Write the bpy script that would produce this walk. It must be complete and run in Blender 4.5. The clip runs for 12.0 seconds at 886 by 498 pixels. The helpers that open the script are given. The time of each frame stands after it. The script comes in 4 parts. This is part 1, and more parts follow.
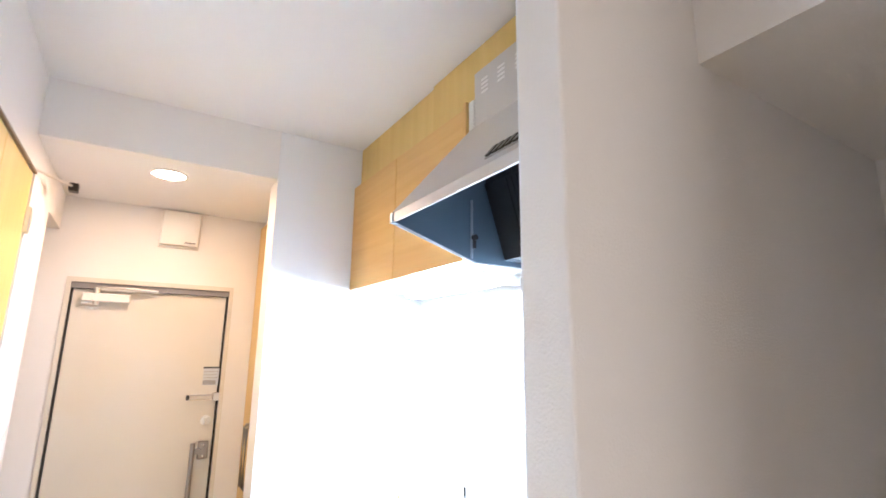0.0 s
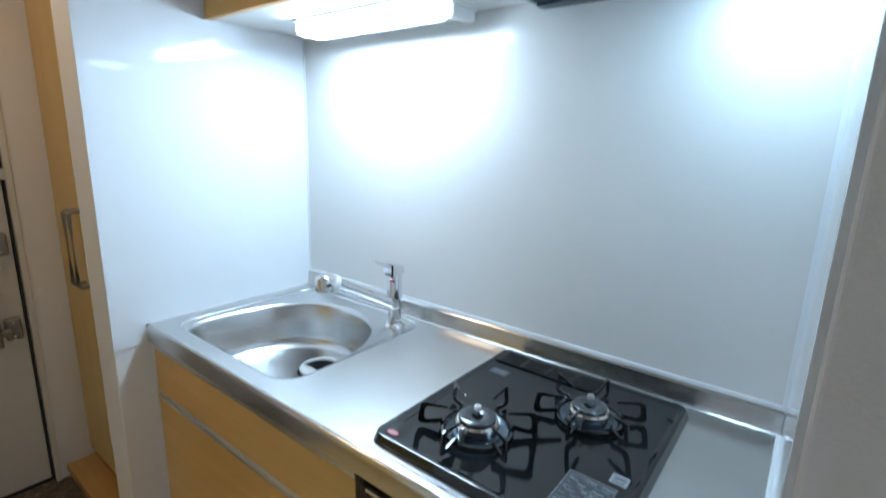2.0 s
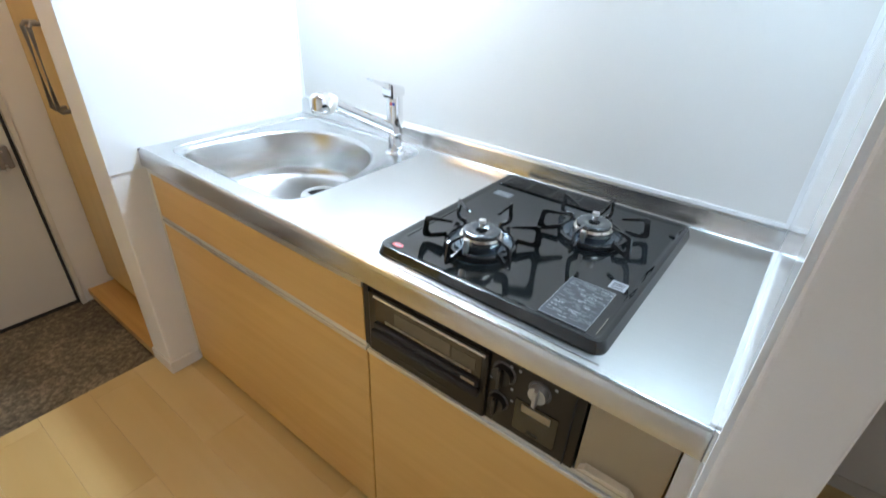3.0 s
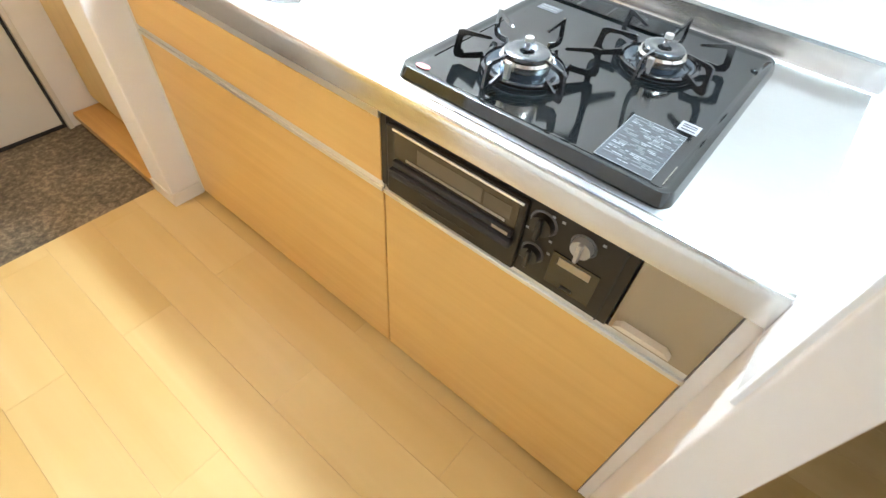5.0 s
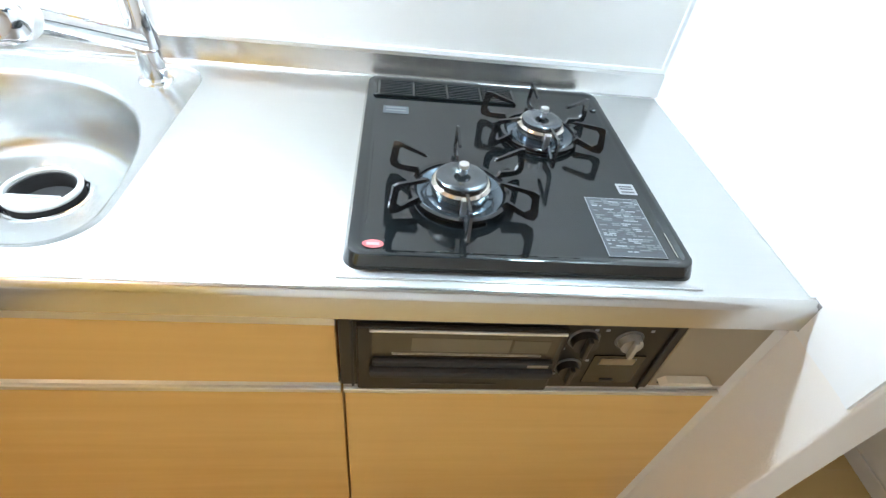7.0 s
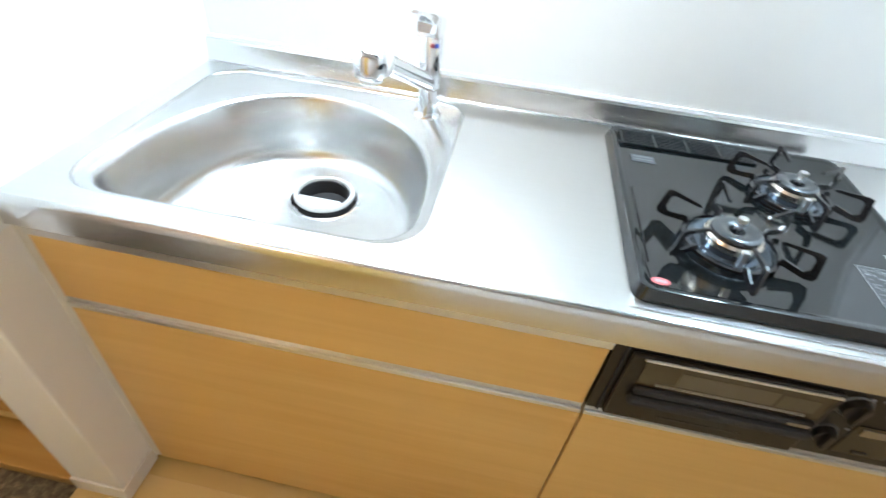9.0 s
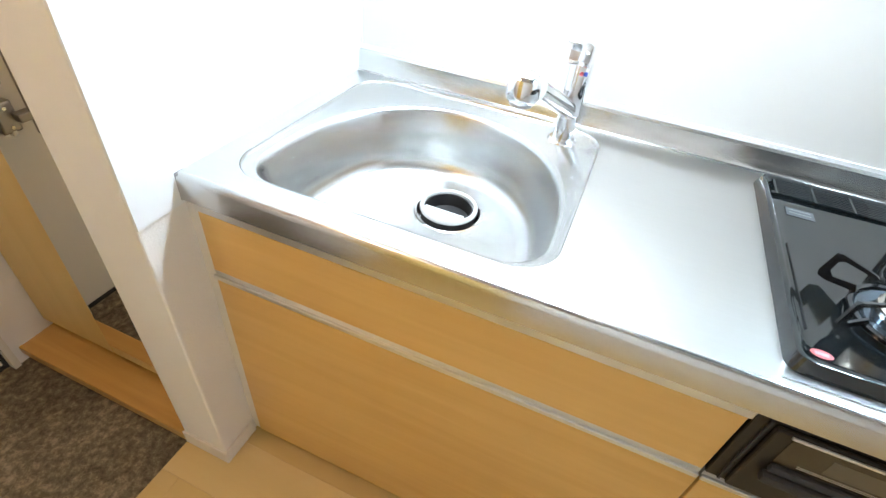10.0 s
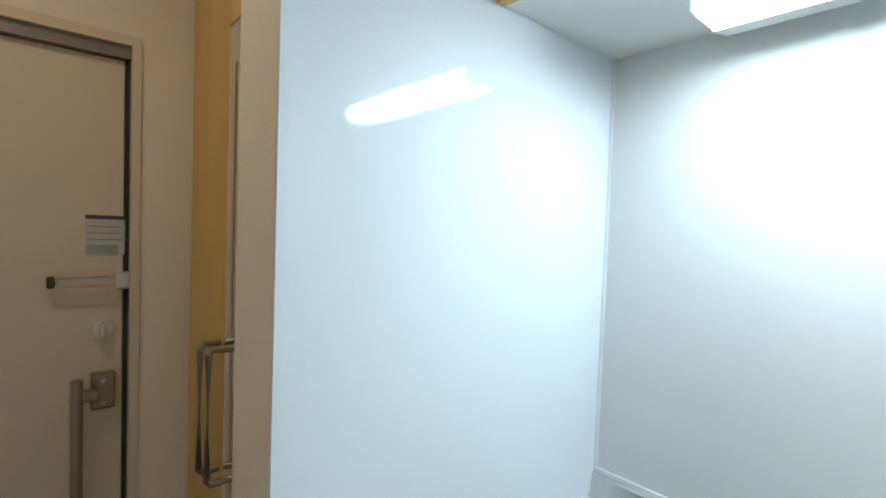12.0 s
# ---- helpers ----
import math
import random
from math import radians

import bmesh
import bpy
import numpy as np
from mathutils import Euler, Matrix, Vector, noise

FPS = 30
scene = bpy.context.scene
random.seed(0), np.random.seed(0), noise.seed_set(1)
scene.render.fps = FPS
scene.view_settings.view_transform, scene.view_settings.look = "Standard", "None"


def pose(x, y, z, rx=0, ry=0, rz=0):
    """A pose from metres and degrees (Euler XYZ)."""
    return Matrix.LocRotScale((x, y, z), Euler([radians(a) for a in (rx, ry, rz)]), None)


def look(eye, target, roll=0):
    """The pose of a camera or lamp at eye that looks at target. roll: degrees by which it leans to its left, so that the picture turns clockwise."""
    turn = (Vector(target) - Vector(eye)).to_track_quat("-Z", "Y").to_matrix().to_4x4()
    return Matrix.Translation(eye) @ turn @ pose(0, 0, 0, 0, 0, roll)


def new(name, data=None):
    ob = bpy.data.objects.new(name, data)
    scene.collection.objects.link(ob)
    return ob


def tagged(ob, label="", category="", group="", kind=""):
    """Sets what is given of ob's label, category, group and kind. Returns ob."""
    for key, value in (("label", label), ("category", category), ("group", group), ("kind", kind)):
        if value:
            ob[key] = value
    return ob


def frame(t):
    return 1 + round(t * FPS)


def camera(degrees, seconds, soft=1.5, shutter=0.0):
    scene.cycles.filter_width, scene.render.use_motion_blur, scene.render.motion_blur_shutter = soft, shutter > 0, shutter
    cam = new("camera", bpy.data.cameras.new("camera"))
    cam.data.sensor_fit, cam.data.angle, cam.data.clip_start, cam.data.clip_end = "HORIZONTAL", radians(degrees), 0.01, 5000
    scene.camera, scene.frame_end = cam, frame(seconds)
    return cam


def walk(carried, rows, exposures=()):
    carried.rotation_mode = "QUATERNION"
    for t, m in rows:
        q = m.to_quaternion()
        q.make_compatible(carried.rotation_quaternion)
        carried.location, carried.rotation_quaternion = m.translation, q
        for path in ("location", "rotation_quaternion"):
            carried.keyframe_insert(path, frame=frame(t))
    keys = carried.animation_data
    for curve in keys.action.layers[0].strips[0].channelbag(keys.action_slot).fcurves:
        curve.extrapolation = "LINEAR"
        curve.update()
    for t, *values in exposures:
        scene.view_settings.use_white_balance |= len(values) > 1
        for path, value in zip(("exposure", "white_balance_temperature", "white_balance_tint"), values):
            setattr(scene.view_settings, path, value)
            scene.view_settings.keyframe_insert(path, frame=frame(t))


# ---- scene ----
cam = camera(85.1, 12.0, soft=1.4, shutter=0.35)
PATH = [
    (0, (-0.523, -0.577, 1.465), (0.508, 1.086, 1.877), 0.7),
    (0.3, (-0.532, -0.568, 1.445), (0.429, 1.143, 1.826), 1.9),
    (0.5, (-0.516, -0.548, 1.427), (0.406, 1.19, 1.787), 1.4),
    (0.8, (-0.52, -0.441, 1.4), (0.523, 1.239, 1.701), 2.0),
    (1, (-0.511, -0.313, 1.408), (0.736, 1.233, 1.645), 1.4),
    (1.2, (-0.54, -0.199, 1.37), (0.868, 1.216, 1.499), 0.4),
    (1.5, (-0.535, -0.131, 1.404), (0.974, 1.18, 1.322), 1.3),
    (2, (-0.542, -0.102, 1.389), (1.001, 1.091, 0.945), 1.7),
    (2.5, (-0.539, -0.081, 1.345), (0.94, 1.027, 0.58), 2.1),
    (3, (-0.538, -0.086, 1.307), (0.844, 0.949, 0.296), 2.4),
    (3.5, (-0.536, -0.08, 1.28), (0.727, 0.879, 0.061), 1.9),
    (3.7, (-0.537, -0.085, 1.272), (0.678, 0.833, -0.024), 2.1),
    (5.3, (-0.456, 0.042, 1.218), (0.591, 0.82, -0.297), 5.3),
    (5.5, (-0.419, 0.076, 1.214), (0.617, 0.935, -0.265), 4.6),
    (6, (-0.326, 0.23, 1.189), (0.918, 0.721, -0.298), 6.4),
    (6.2, (-0.307, 0.299, 1.192), (1.045, 0.434, -0.276), 5.4),
    (6.5, (-0.333, 0.387, 1.225), (1.061, 0.261, -0.204), 4.9),
    (6.7, (-0.356, 0.418, 1.242), (1.06, 0.238, -0.16), 7.3),
    (8.3, (-0.446, 0.618, 1.268), (1.039, 0.323, -0.039), 7.7),
    (8.5, (-0.444, 0.664, 1.264), (1.055, 0.467, -0.046), 8.1),
    (9, (-0.466, 0.719, 1.273), (1.046, 0.874, -0.027), 6.8),
    (9.5, (-0.476, 0.765, 1.279), (1.007, 1.161, -0.003), 6.2),
    (10, (-0.482, 0.792, 1.275), (0.971, 1.284, -0.008), 6.8),
    (10.5, (-0.473, 0.801, 1.277), (1.008, 1.363, 0.057), 6.7),
    (10.7, (-0.459, 0.807, 1.306), (1.08, 1.463, 0.208), 6.7),
    (11, (-0.411, 0.761, 1.304), (1.158, 1.804, 0.631), 0.4),
    (11.2, (-0.429, 0.787, 1.293), (1.172, 1.923, 0.912), 0.6),
    (11.5, (-0.401, 0.839, 1.367), (1.148, 2.096, 1.232), 0.4),
    (11.7, (-0.365, 0.865, 1.352), (1.087, 2.24, 1.341), 1.5),
    (12, (-0.311, 0.894, 1.36), (0.992, 2.409, 1.286), 2.0),
]
walk(cam, [(t, look(eye, target, roll)) for t, eye, target, roll in PATH],
     exposures=[(0, 1.45, 5800, 18), (0.5, 1.1, 5800, 18), (1.0, 0.6, 5800, 15), (1.5, -0.2, 5650, 9), (2.0, -0.42, 5500, 8), (2.5, -0.13, 5750, 11), (3.5, 0.82, 6100, 13), (5.5, 1.5, 6350, 12), (6.5, 1.1, 6200, 11), (8.5, 0.7, 6250, 11), (9.5, 0.8, 6250, 12), (10.5, 0.75, 6300, 12), (11.0, 0.45, 6100, 10), (11.5, -0.25, 6000, 8), (12.0, -0.66, 6000, 4)])

# plan: x across the corridor (the kitchen at +x), y along it towards the entrance door
CEIL, CEIL_E = 2.38, 2.165      # ceiling, entrance ceiling
XL, XB = -0.89, 0.60            # wall opposite the kitchen, wall behind the kitchen
YR, YL = -0.122, 1.437           # the two sides of the kitchen
YP, YD = 1.570, 2.231           # entrance edge, entrance door wall
XP = -0.099                     # free ends of the partitions
YN = -0.20                      # outer face of the near partition
YA = -0.88                      # end of the alcove
ZG = -0.06                      # entrance floor
CT = 0.82                       # worktop

# ---- world and lights ----
world = bpy.data.worlds.new("world")
scene.world = world
world.use_nodes = True
wn = world.node_tree
sky = wn.nodes.new("ShaderNodeTexSky")
sky.sky_type, sky.sun_disc = "NISHITA", False
sky.sun_elevation, sky.sun_rotation = radians(40), radians(150)
wn.links.new(sky.outputs[0], wn.nodes["Background"].inputs[0])
wn.nodes["Background"].inputs[1].default_value = 0.1


def area(name, place, target, w, h, power, color):
    d = bpy.data.lights.new(name, "AREA")
    d.shape, d.size, d.size_y, d.energy, d.color = "RECTANGLE", w, h, power, color
    ob = new(name, d)
    ob.matrix_world = look(place, target)
    return ob


# fill from behind, added; its place and colour suit the corridor walls
area("back_fill", (-0.3, -3.55, 1.3), (-0.1, 0, 0.9), 1.7, 1.8, 5.8, (1.0, 0.86, 0.70))
area("hood_light", (0.48, 0.0, 1.705), (0.48, 0.0, 0), 0.12, 0.11, 3.3, (0.62, 0.88, 1.0))
area("downlight_light", (-0.49, 1.63, CEIL_E - 0.012), (-0.49, 1.63, 0), 0.10, 0.10, 3.1, (1.0, 0.63, 0.34))
# overhead fill added behind the walk, its lamp is unseen
area("room_fill", (-0.3, -1.9, CEIL - 0.09), (-0.3, -1.9, 0), 0.4, 0.4, 2.0, (1.0, 0.82, 0.60))


# ---- materials ----
def material(name, color, rough=0.5, metal=0.0, bump=0.0, bump_scale=200.0, var=0.0, var_scale=4.0, coat=0.0, stretch=(1, 1, 1), spec=0.5, rvar=0.0):
    m = bpy.data.materials.new(name)
    m.use_nodes = True
    nt = m.node_tree
    b = nt.nodes["Principled BSDF"]
    b.inputs["Base Color"].default_value = (*color, 1)
    b.inputs["Roughness"].default_value = rough
    b.inputs["Metallic"].default_value = metal
    b.inputs["Coat Weight"].default_value = coat
    b.inputs["Coat Roughness"].default_value = 0.08
    b.inputs["Specular IOR Level"].default_value = spec
    co = nt.nodes.new("ShaderNodeTexCoord")
    mp = nt.nodes.new("ShaderNodeMapping")
    mp.inputs["Scale"].default_value = stretch
    nt.links.new(co.outputs["Object"], mp.inputs[0])
    if var:
        n = nt.nodes.new("ShaderNodeTexNoise")
        n.inputs["Scale"].default_value, n.inputs["Detail"].default_value = var_scale, 5
        nt.links.new(mp.outputs[0], n.inputs["Vector"])
        mix = nt.nodes.new("ShaderNodeMix")
        mix.data_type = "RGBA"
        mix.inputs["A"].default_value = (*[c * (1 - var) for c in color], 1)
        mix.inputs["B"].default_value = (*[min(1, c * (1 + var)) for c in color], 1)
        nt.links.new(n.outputs["Fac"], mix.inputs["Factor"])
        nt.links.new(mix.outputs["Result"], b.inputs["Base Color"])
        if rvar:
            r = nt.nodes.new("ShaderNodeMapRange")
            r.inputs["To Min"].default_value, r.inputs["To Max"].default_value = rough - rvar, rough + rvar
            nt.links.new(n.outputs["Fac"], r.inputs["Value"])
            nt.links.new(r.outputs[0], b.inputs["Roughness"])
    if bump:
        n = nt.nodes.new("ShaderNodeTexNoise")
        n.inputs["Scale"].default_value, n.inputs["Detail"].default_value = bump_scale, 3
        nt.links.new(mp.outputs[0], n.inputs["Vector"])
        bp = nt.nodes.new("ShaderNodeBump")
        bp.inputs["Strength"].default_value, bp.inputs["Distance"].default_value = bump, 0.001
        nt.links.new(n.outputs["Fac"], bp.inputs["Height"])
        nt.links.new(bp.outputs[0], b.inputs["Normal"])
    return m


def wood(name, dark, light, rough, along="y", scale=1.0, random_tone=0.0, coat=0.0):
    m = bpy.data.materials.new(name)
    m.use_nodes = True
    nt = m.node_tree
    b = nt.nodes["Principled BSDF"]
    co = nt.nodes.new("ShaderNodeTexCoord")
    oi = nt.nodes.new("ShaderNodeObjectInfo")
    off = nt.nodes.new("ShaderNodeVectorMath")
    off.operation = "MULTIPLY_ADD"
    comb = nt.nodes.new("ShaderNodeCombineXYZ")
    for i in range(3):
        nt.links.new(oi.outputs["Random"], comb.inputs[i])
    off.inputs[1].default_value = (13.0, 29.0, 17.0)
    nt.links.new(comb.outputs[0], off.inputs[0])
    nt.links.new(co.outputs["Object"], off.inputs[2])
    s = {"x": (1.2, 22, 22), "y": (22, 1.2, 22), "z": (22, 22, 1.2)}[along]
    mp = nt.nodes.new("ShaderNodeMapping")
    mp.inputs["Scale"].default_value = [v * scale for v in s]
    nt.links.new(off.outputs[0], mp.inputs[0])
    n = nt.nodes.new("ShaderNodeTexNoise")
    n.inputs["Scale"].default_value, n.inputs["Detail"].default_value, n.inputs["Distortion"].default_value = 1.0, 7, 0.6
    nt.links.new(mp.outputs[0], n.inputs["Vector"])
    n2 = nt.nodes.new("ShaderNodeTexNoise")
    n2.inputs["Scale"].default_value, n2.inputs["Detail"].default_value = 2.2, 2
    nt.links.new(off.outputs[0], n2.inputs["Vector"])
    add = nt.nodes.new("ShaderNodeMath")
    add.operation = "MULTIPLY_ADD"
    add.inputs[1].default_value = 0.45
    nt.links.new(n2.outputs["Fac"], add.inputs[0])
    nt.links.new(n.outputs["Fac"], add.inputs[2])
    add2 = nt.nodes.new("ShaderNodeMath")
    add2.operation = "MULTIPLY_ADD"
    add2.inputs[1].default_value = random_tone
    nt.links.new(oi.outputs["Random"], add2.inputs[0])
    nt.links.new(add.outputs[0], add2.inputs[2])
    ramp = nt.nodes.new("ShaderNodeMapRange")
    ramp.inputs["From Min"].default_value, ramp.inputs["From Max"].default_value = 0.45, 1.0 + random_tone
    nt.links.new(add2.outputs[0], ramp.inputs["Value"])
    mix = nt.nodes.new("ShaderNodeMix")
    mix.data_type = "RGBA"
    mix.inputs["A"].default_value, mix.inputs["B"].default_value = (*dark, 1), (*light, 1)
    nt.links.new(ramp.outputs[0], mix.inputs["Factor"])
    nt.links.new(mix.outputs["Result"], b.inputs["Base Color"])
    b.inputs["Roughness"].default_value = rough
    b.inputs["Coat Weight"].default_value = coat
    b.inputs["Coat Roughness"].default_value = 0.2
    bp = nt.nodes.new("ShaderNodeBump")
    bp.inputs["Strength"].default_value, bp.inputs["Distance"].default_value = 0.08, 0.001
    nt.links.new(n.outputs["Fac"], bp.inputs["Height"])
    nt.links.new(bp.outputs[0], b.inputs["Normal"])
    return m


def glow(name, color, strength):
    m = bpy.data.materials.new(name)
    m.use_nodes = True
    b = m.node_tree.nodes["Principled BSDF"]
    b.inputs["Base Color"].default_value = (0.9, 0.9, 0.9, 1)
    b.inputs["Emission Color"].default_value = (*color, 1)
    b.inputs["Emission Strength"].default_value = strength
    return m


M_WALL = material("wallpaper", (0.80, 0.78, 0.76), 0.75, bump=0.8, bump_scale=260, var=0.03, var_scale=2.5)
M_CEIL = material("ceiling_paper", (0.80, 0.79, 0.78), 0.8, bump=0.4, bump_scale=240, var=0.03, var_scale=2)
# one panel material twice: the back's weaker light is in its darker colour
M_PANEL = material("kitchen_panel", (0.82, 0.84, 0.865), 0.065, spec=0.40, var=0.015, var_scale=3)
M_BACK = material("kitchen_panel_satin_shaded", (0.73, 0.725, 0.71), 0.20, var=0.02, var_scale=2.5)
M_CAULK = material("caulk", (0.78, 0.80, 0.82), 0.35, var=0.05, var_scale=30)
M_TRIM = material("baseboard_vinyl", (0.76, 0.73, 0.70), 0.45, var=0.05, var_scale=15)
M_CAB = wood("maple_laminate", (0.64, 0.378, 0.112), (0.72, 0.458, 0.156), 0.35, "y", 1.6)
M_DOORWOOD = wood("yellow_laminate", (0.64, 0.44, 0.125), (0.71, 0.51, 0.17), 0.4, "z", 1.0)
M_SHOE = wood("cream_laminate", (0.62, 0.42, 0.14), (0.70, 0.49, 0.18), 0.38, "z", 0.7)
M_STEP = wood("step_wood", (0.47, 0.26, 0.065), (0.63, 0.38, 0.12), 0.35, "y", 1.2)
M_FLOOR = wood("floor_maple", (0.54, 0.36, 0.125), (0.68, 0.515, 0.245), 0.36, "y", 0.5, random_tone=0.45, coat=0.1)
M_KICK = material("kick_brown", (0.20, 0.10, 0.045), 0.6, var=0.15, var_scale=20)
M_GAP = material("joint_dark", (0.36, 0.21, 0.08), 0.8, var=0.2, var_scale=30)
M_STEEL = material("brushed_steel", (0.66, 0.66, 0.65), 0.30, 1.0, bump=0.02, bump_scale=25, var=0.03, var_scale=8, stretch=(30, 1, 1), rvar=0.03)
M_STEEL2 = material("plain_steel", (0.64, 0.635, 0.62), 0.22, 1.0, var=0.03, var_scale=10)
M_SINK = material("sink_steel", (0.60, 0.605, 0.60), 0.26, 1.0, bump=0.02, bump_scale=160, var=0.02, var_scale=10)
M_CHROME = material("chrome", (0.85, 0.85, 0.86), 0.06, 1.0, var=0.02, var_scale=40)
M_ALU = material("aluminium", (0.72, 0.71, 0.69), 0.32, 1.0, bump=0.05, bump_scale=200, var=0.04, var_scale=20)
M_HANDLE = material("nickel", (0.36, 0.34, 0.32), 0.30, 1.0, var=0.08, var_scale=30)
M_HOOD = material("hood_paint", (0.58, 0.56, 0.54), 0.38, 0.15, var=0.03, var_scale=4)
M_TRAY = material("hood_tray", (0.26, 0.29, 0.32), 0.35, 0.3, var=0.05, var_scale=6)
M_BOWL = material("bowl_enamel", (0.10, 0.125, 0.15), 0.12, 0.7, var=0.2, var_scale=30)
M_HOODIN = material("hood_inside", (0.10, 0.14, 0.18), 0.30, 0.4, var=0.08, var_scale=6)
M_FILTER = material("filter_black", (0.012, 0.013, 0.016), 0.35, var=0.2, var_scale=30)
M_ENAMEL = material("black_enamel", (0.006, 0.0085, 0.010), 0.065, var=0.1, var_scale=20, spec=0.75)
M_IRON = material("trivet_enamel", (0.010, 0.010, 0.012), 0.17, var=0.2, var_scale=60, spec=0.8)
M_BLACK = material("black_plastic", (0.018, 0.016, 0.015), 0.30, var=0.15, var_scale=30)
M_GRILLGLASS = material("smoked_glass", (0.065, 0.050, 0.033), 0.06, var=0.15, var_scale=5, spec=0.5)
M_SIDE = material("beige_metal", (0.36, 0.30, 0.21), 0.35, 0.4, var=0.04, var_scale=6)
M_KNOB = material("knob_silver", (0.42, 0.41, 0.39), 0.38, 0.6, var=0.06, var_scale=20)
M_PULL = material("pull_satin", (0.66, 0.58, 0.46), 0.35, var=0.04, var_scale=12)
M_WHITE = material("white_plastic", (0.78, 0.77, 0.75), 0.35, var=0.03, var_scale=12)
M_DOOR = material("door_paint", (0.66, 0.62, 0.55), 0.45, bump=0.1, bump_scale=400, var=0.03, var_scale=3)
M_DFRAME = material("door_frame_grey", (0.24, 0.23, 0.24), 0.45, 0.2, var=0.06, var_scale=12)
M_RUBBER = material("rubber", (0.02, 0.02, 0.022), 0.7, var=0.2, var_scale=20)
M_GREYRUB = material("grey_rubber", (0.55, 0.56, 0.55), 0.5, var=0.1, var_scale=20)
M_RED = material("red_sticker", (0.62, 0.13, 0.15), 0.4, var=0.05, var_scale=30)
M_BLUE = material("blue_mark", (0.05, 0.10, 0.5), 0.4, var=0.05, var_scale=30)
M_GRILL = material("grill_metal", (0.024, 0.020, 0.016), 0.28, 0.1, var=0.08, var_scale=12, spec=0.3)
M_SIDE_DIM = material("dim_side", (0.10, 0.082, 0.060), 0.15, var=0.1, var_scale=10)
M_PLATE = material("dim_plate", (0.12, 0.10, 0.072), 0.15, var=0.08, var_scale=12)
M_CAP = material("cap_enamel", (0.13, 0.14, 0.15), 0.20, 0.8, var=0.15, var_scale=50)
M_RING = material("dial_grey", (0.10, 0.10, 0.105), 0.35, var=0.1, var_scale=30)
M_SEAM = material("dark_seam", (0.20, 0.14, 0.08), 0.7, var=0.2, var_scale=20)
M_PAPER = material("sticker_silver", (0.060, 0.068, 0.078), 0.4, var=0.1, var_scale=60)
M_PAPER2 = material("sticker_grey", (0.17, 0.18, 0.19), 0.4, var=0.1, var_scale=60)
M_PRINT = material("print_dark", (0.06, 0.06, 0.065), 0.5, var=0.1, var_scale=60)
M_PRINTW = material("print_white", (0.34, 0.35, 0.37), 0.5, var=0.05, var_scale=60)
M_LABEL = material("label_paper", (0.55, 0.58, 0.62), 0.5, var=0.05, var_scale=60)
M_TUBE = glow("tube_glow", (0.78, 0.92, 1.0), 86)
M_HLAMP = glow("hood_lamp_glow", (0.74, 0.92, 1.0), 22)
M_DLAMP = glow("downlight_glow", (1.0, 0.84, 0.62), 18)
M_RFILL = glow("room_fill_glow", (1.0, 0.9, 0.76), 6)
M_LED = glow("led_red", (1.0, 0.05, 0.02), 4)
M_MIRROR = material("mirror_silver", (0.90, 0.92, 0.90), 0.0, 1.0)
M_BRASS = material("burner_steel", (0.55, 0.50, 0.44), 0.22, 1.0, var=0.15, var_scale=40)


def speckle():
    m = material("entrance_vinyl", (0.17, 0.13, 0.095), 0.55, bump=0.25, bump_scale=120)
    nt = m.node_tree
    b = nt.nodes["Principled BSDF"]
    co = nt.nodes.new("ShaderNodeTexCoord")
    n1, n2 = nt.nodes.new("ShaderNodeTexNoise"), nt.nodes.new("ShaderNodeTexNoise")
    n1.inputs["Scale"].default_value, n1.inputs["Detail"].default_value, n1.inputs["Roughness"].default_value = 55, 8, 0.75
    n2.inputs["Scale"].default_value, n2.inputs["Detail"].default_value = 5, 4
    ad = nt.nodes.new("ShaderNodeMath")
    ad.operation = "MULTIPLY_ADD"
    ad.inputs[1].default_value = 0.35
    for n in (n1, n2):
        nt.links.new(co.outputs["Object"], n.inputs["Vector"])
    nt.links.new(n2.outputs["Fac"], ad.inputs[0])
    nt.links.new(n1.outputs["Fac"], ad.inputs[2])
    cr = nt.nodes.new("ShaderNodeValToRGB")
    cr.color_ramp.elements[0].position, cr.color_ramp.elements[0].color = 0.52, (0.058, 0.048, 0.033, 1)
    cr.color_ramp.elements[1].position, cr.color_ramp.elements[1].color = 0.86, (0.36, 0.30, 0.21, 1)
    e = cr.color_ramp.elements.new(0.68)
    e.color = (0.155, 0.127, 0.087, 1)
    nt.links.new(ad.outputs[0], cr.inputs[0])
    nt.links.new(cr.outputs[0], b.inputs["Base Color"])
    return m


M_VINYL = speckle()


# ---- building helpers ----
def box(bm, x0, x1, y0, y1, z0, z1, bevel=0.0, segs=2):
    r = bmesh.ops.create_cube(bm, size=1, matrix=Matrix.Translation(((x0 + x1) / 2, (y0 + y1) / 2, (z0 + z1) / 2)) @ Matrix.Diagonal((abs(x1 - x0), abs(y1 - y0), abs(z1 - z0), 1)))
    if bevel:
        es = {e for v in r["verts"] for e in v.link_edges}
        bmesh.ops.bevel(bm, geom=list(es), offset=bevel, segments=segs, affect="EDGES", profile=0.5)
    return bm


def cyl(bm, a, b, r0, r1=None, n=24, caps=True):
    a, b = Vector(a), Vector(b)
    r1 = r0 if r1 is None else r1
    m = Matrix.Translation((a + b) / 2) @ (b - a).to_track_quat("Z", "Y").to_matrix().to_4x4()
    bmesh.ops.create_cone(bm, cap_ends=caps, segments=n, radius1=r0, radius2=r1, depth=(b - a).length, matrix=m)
    return bm


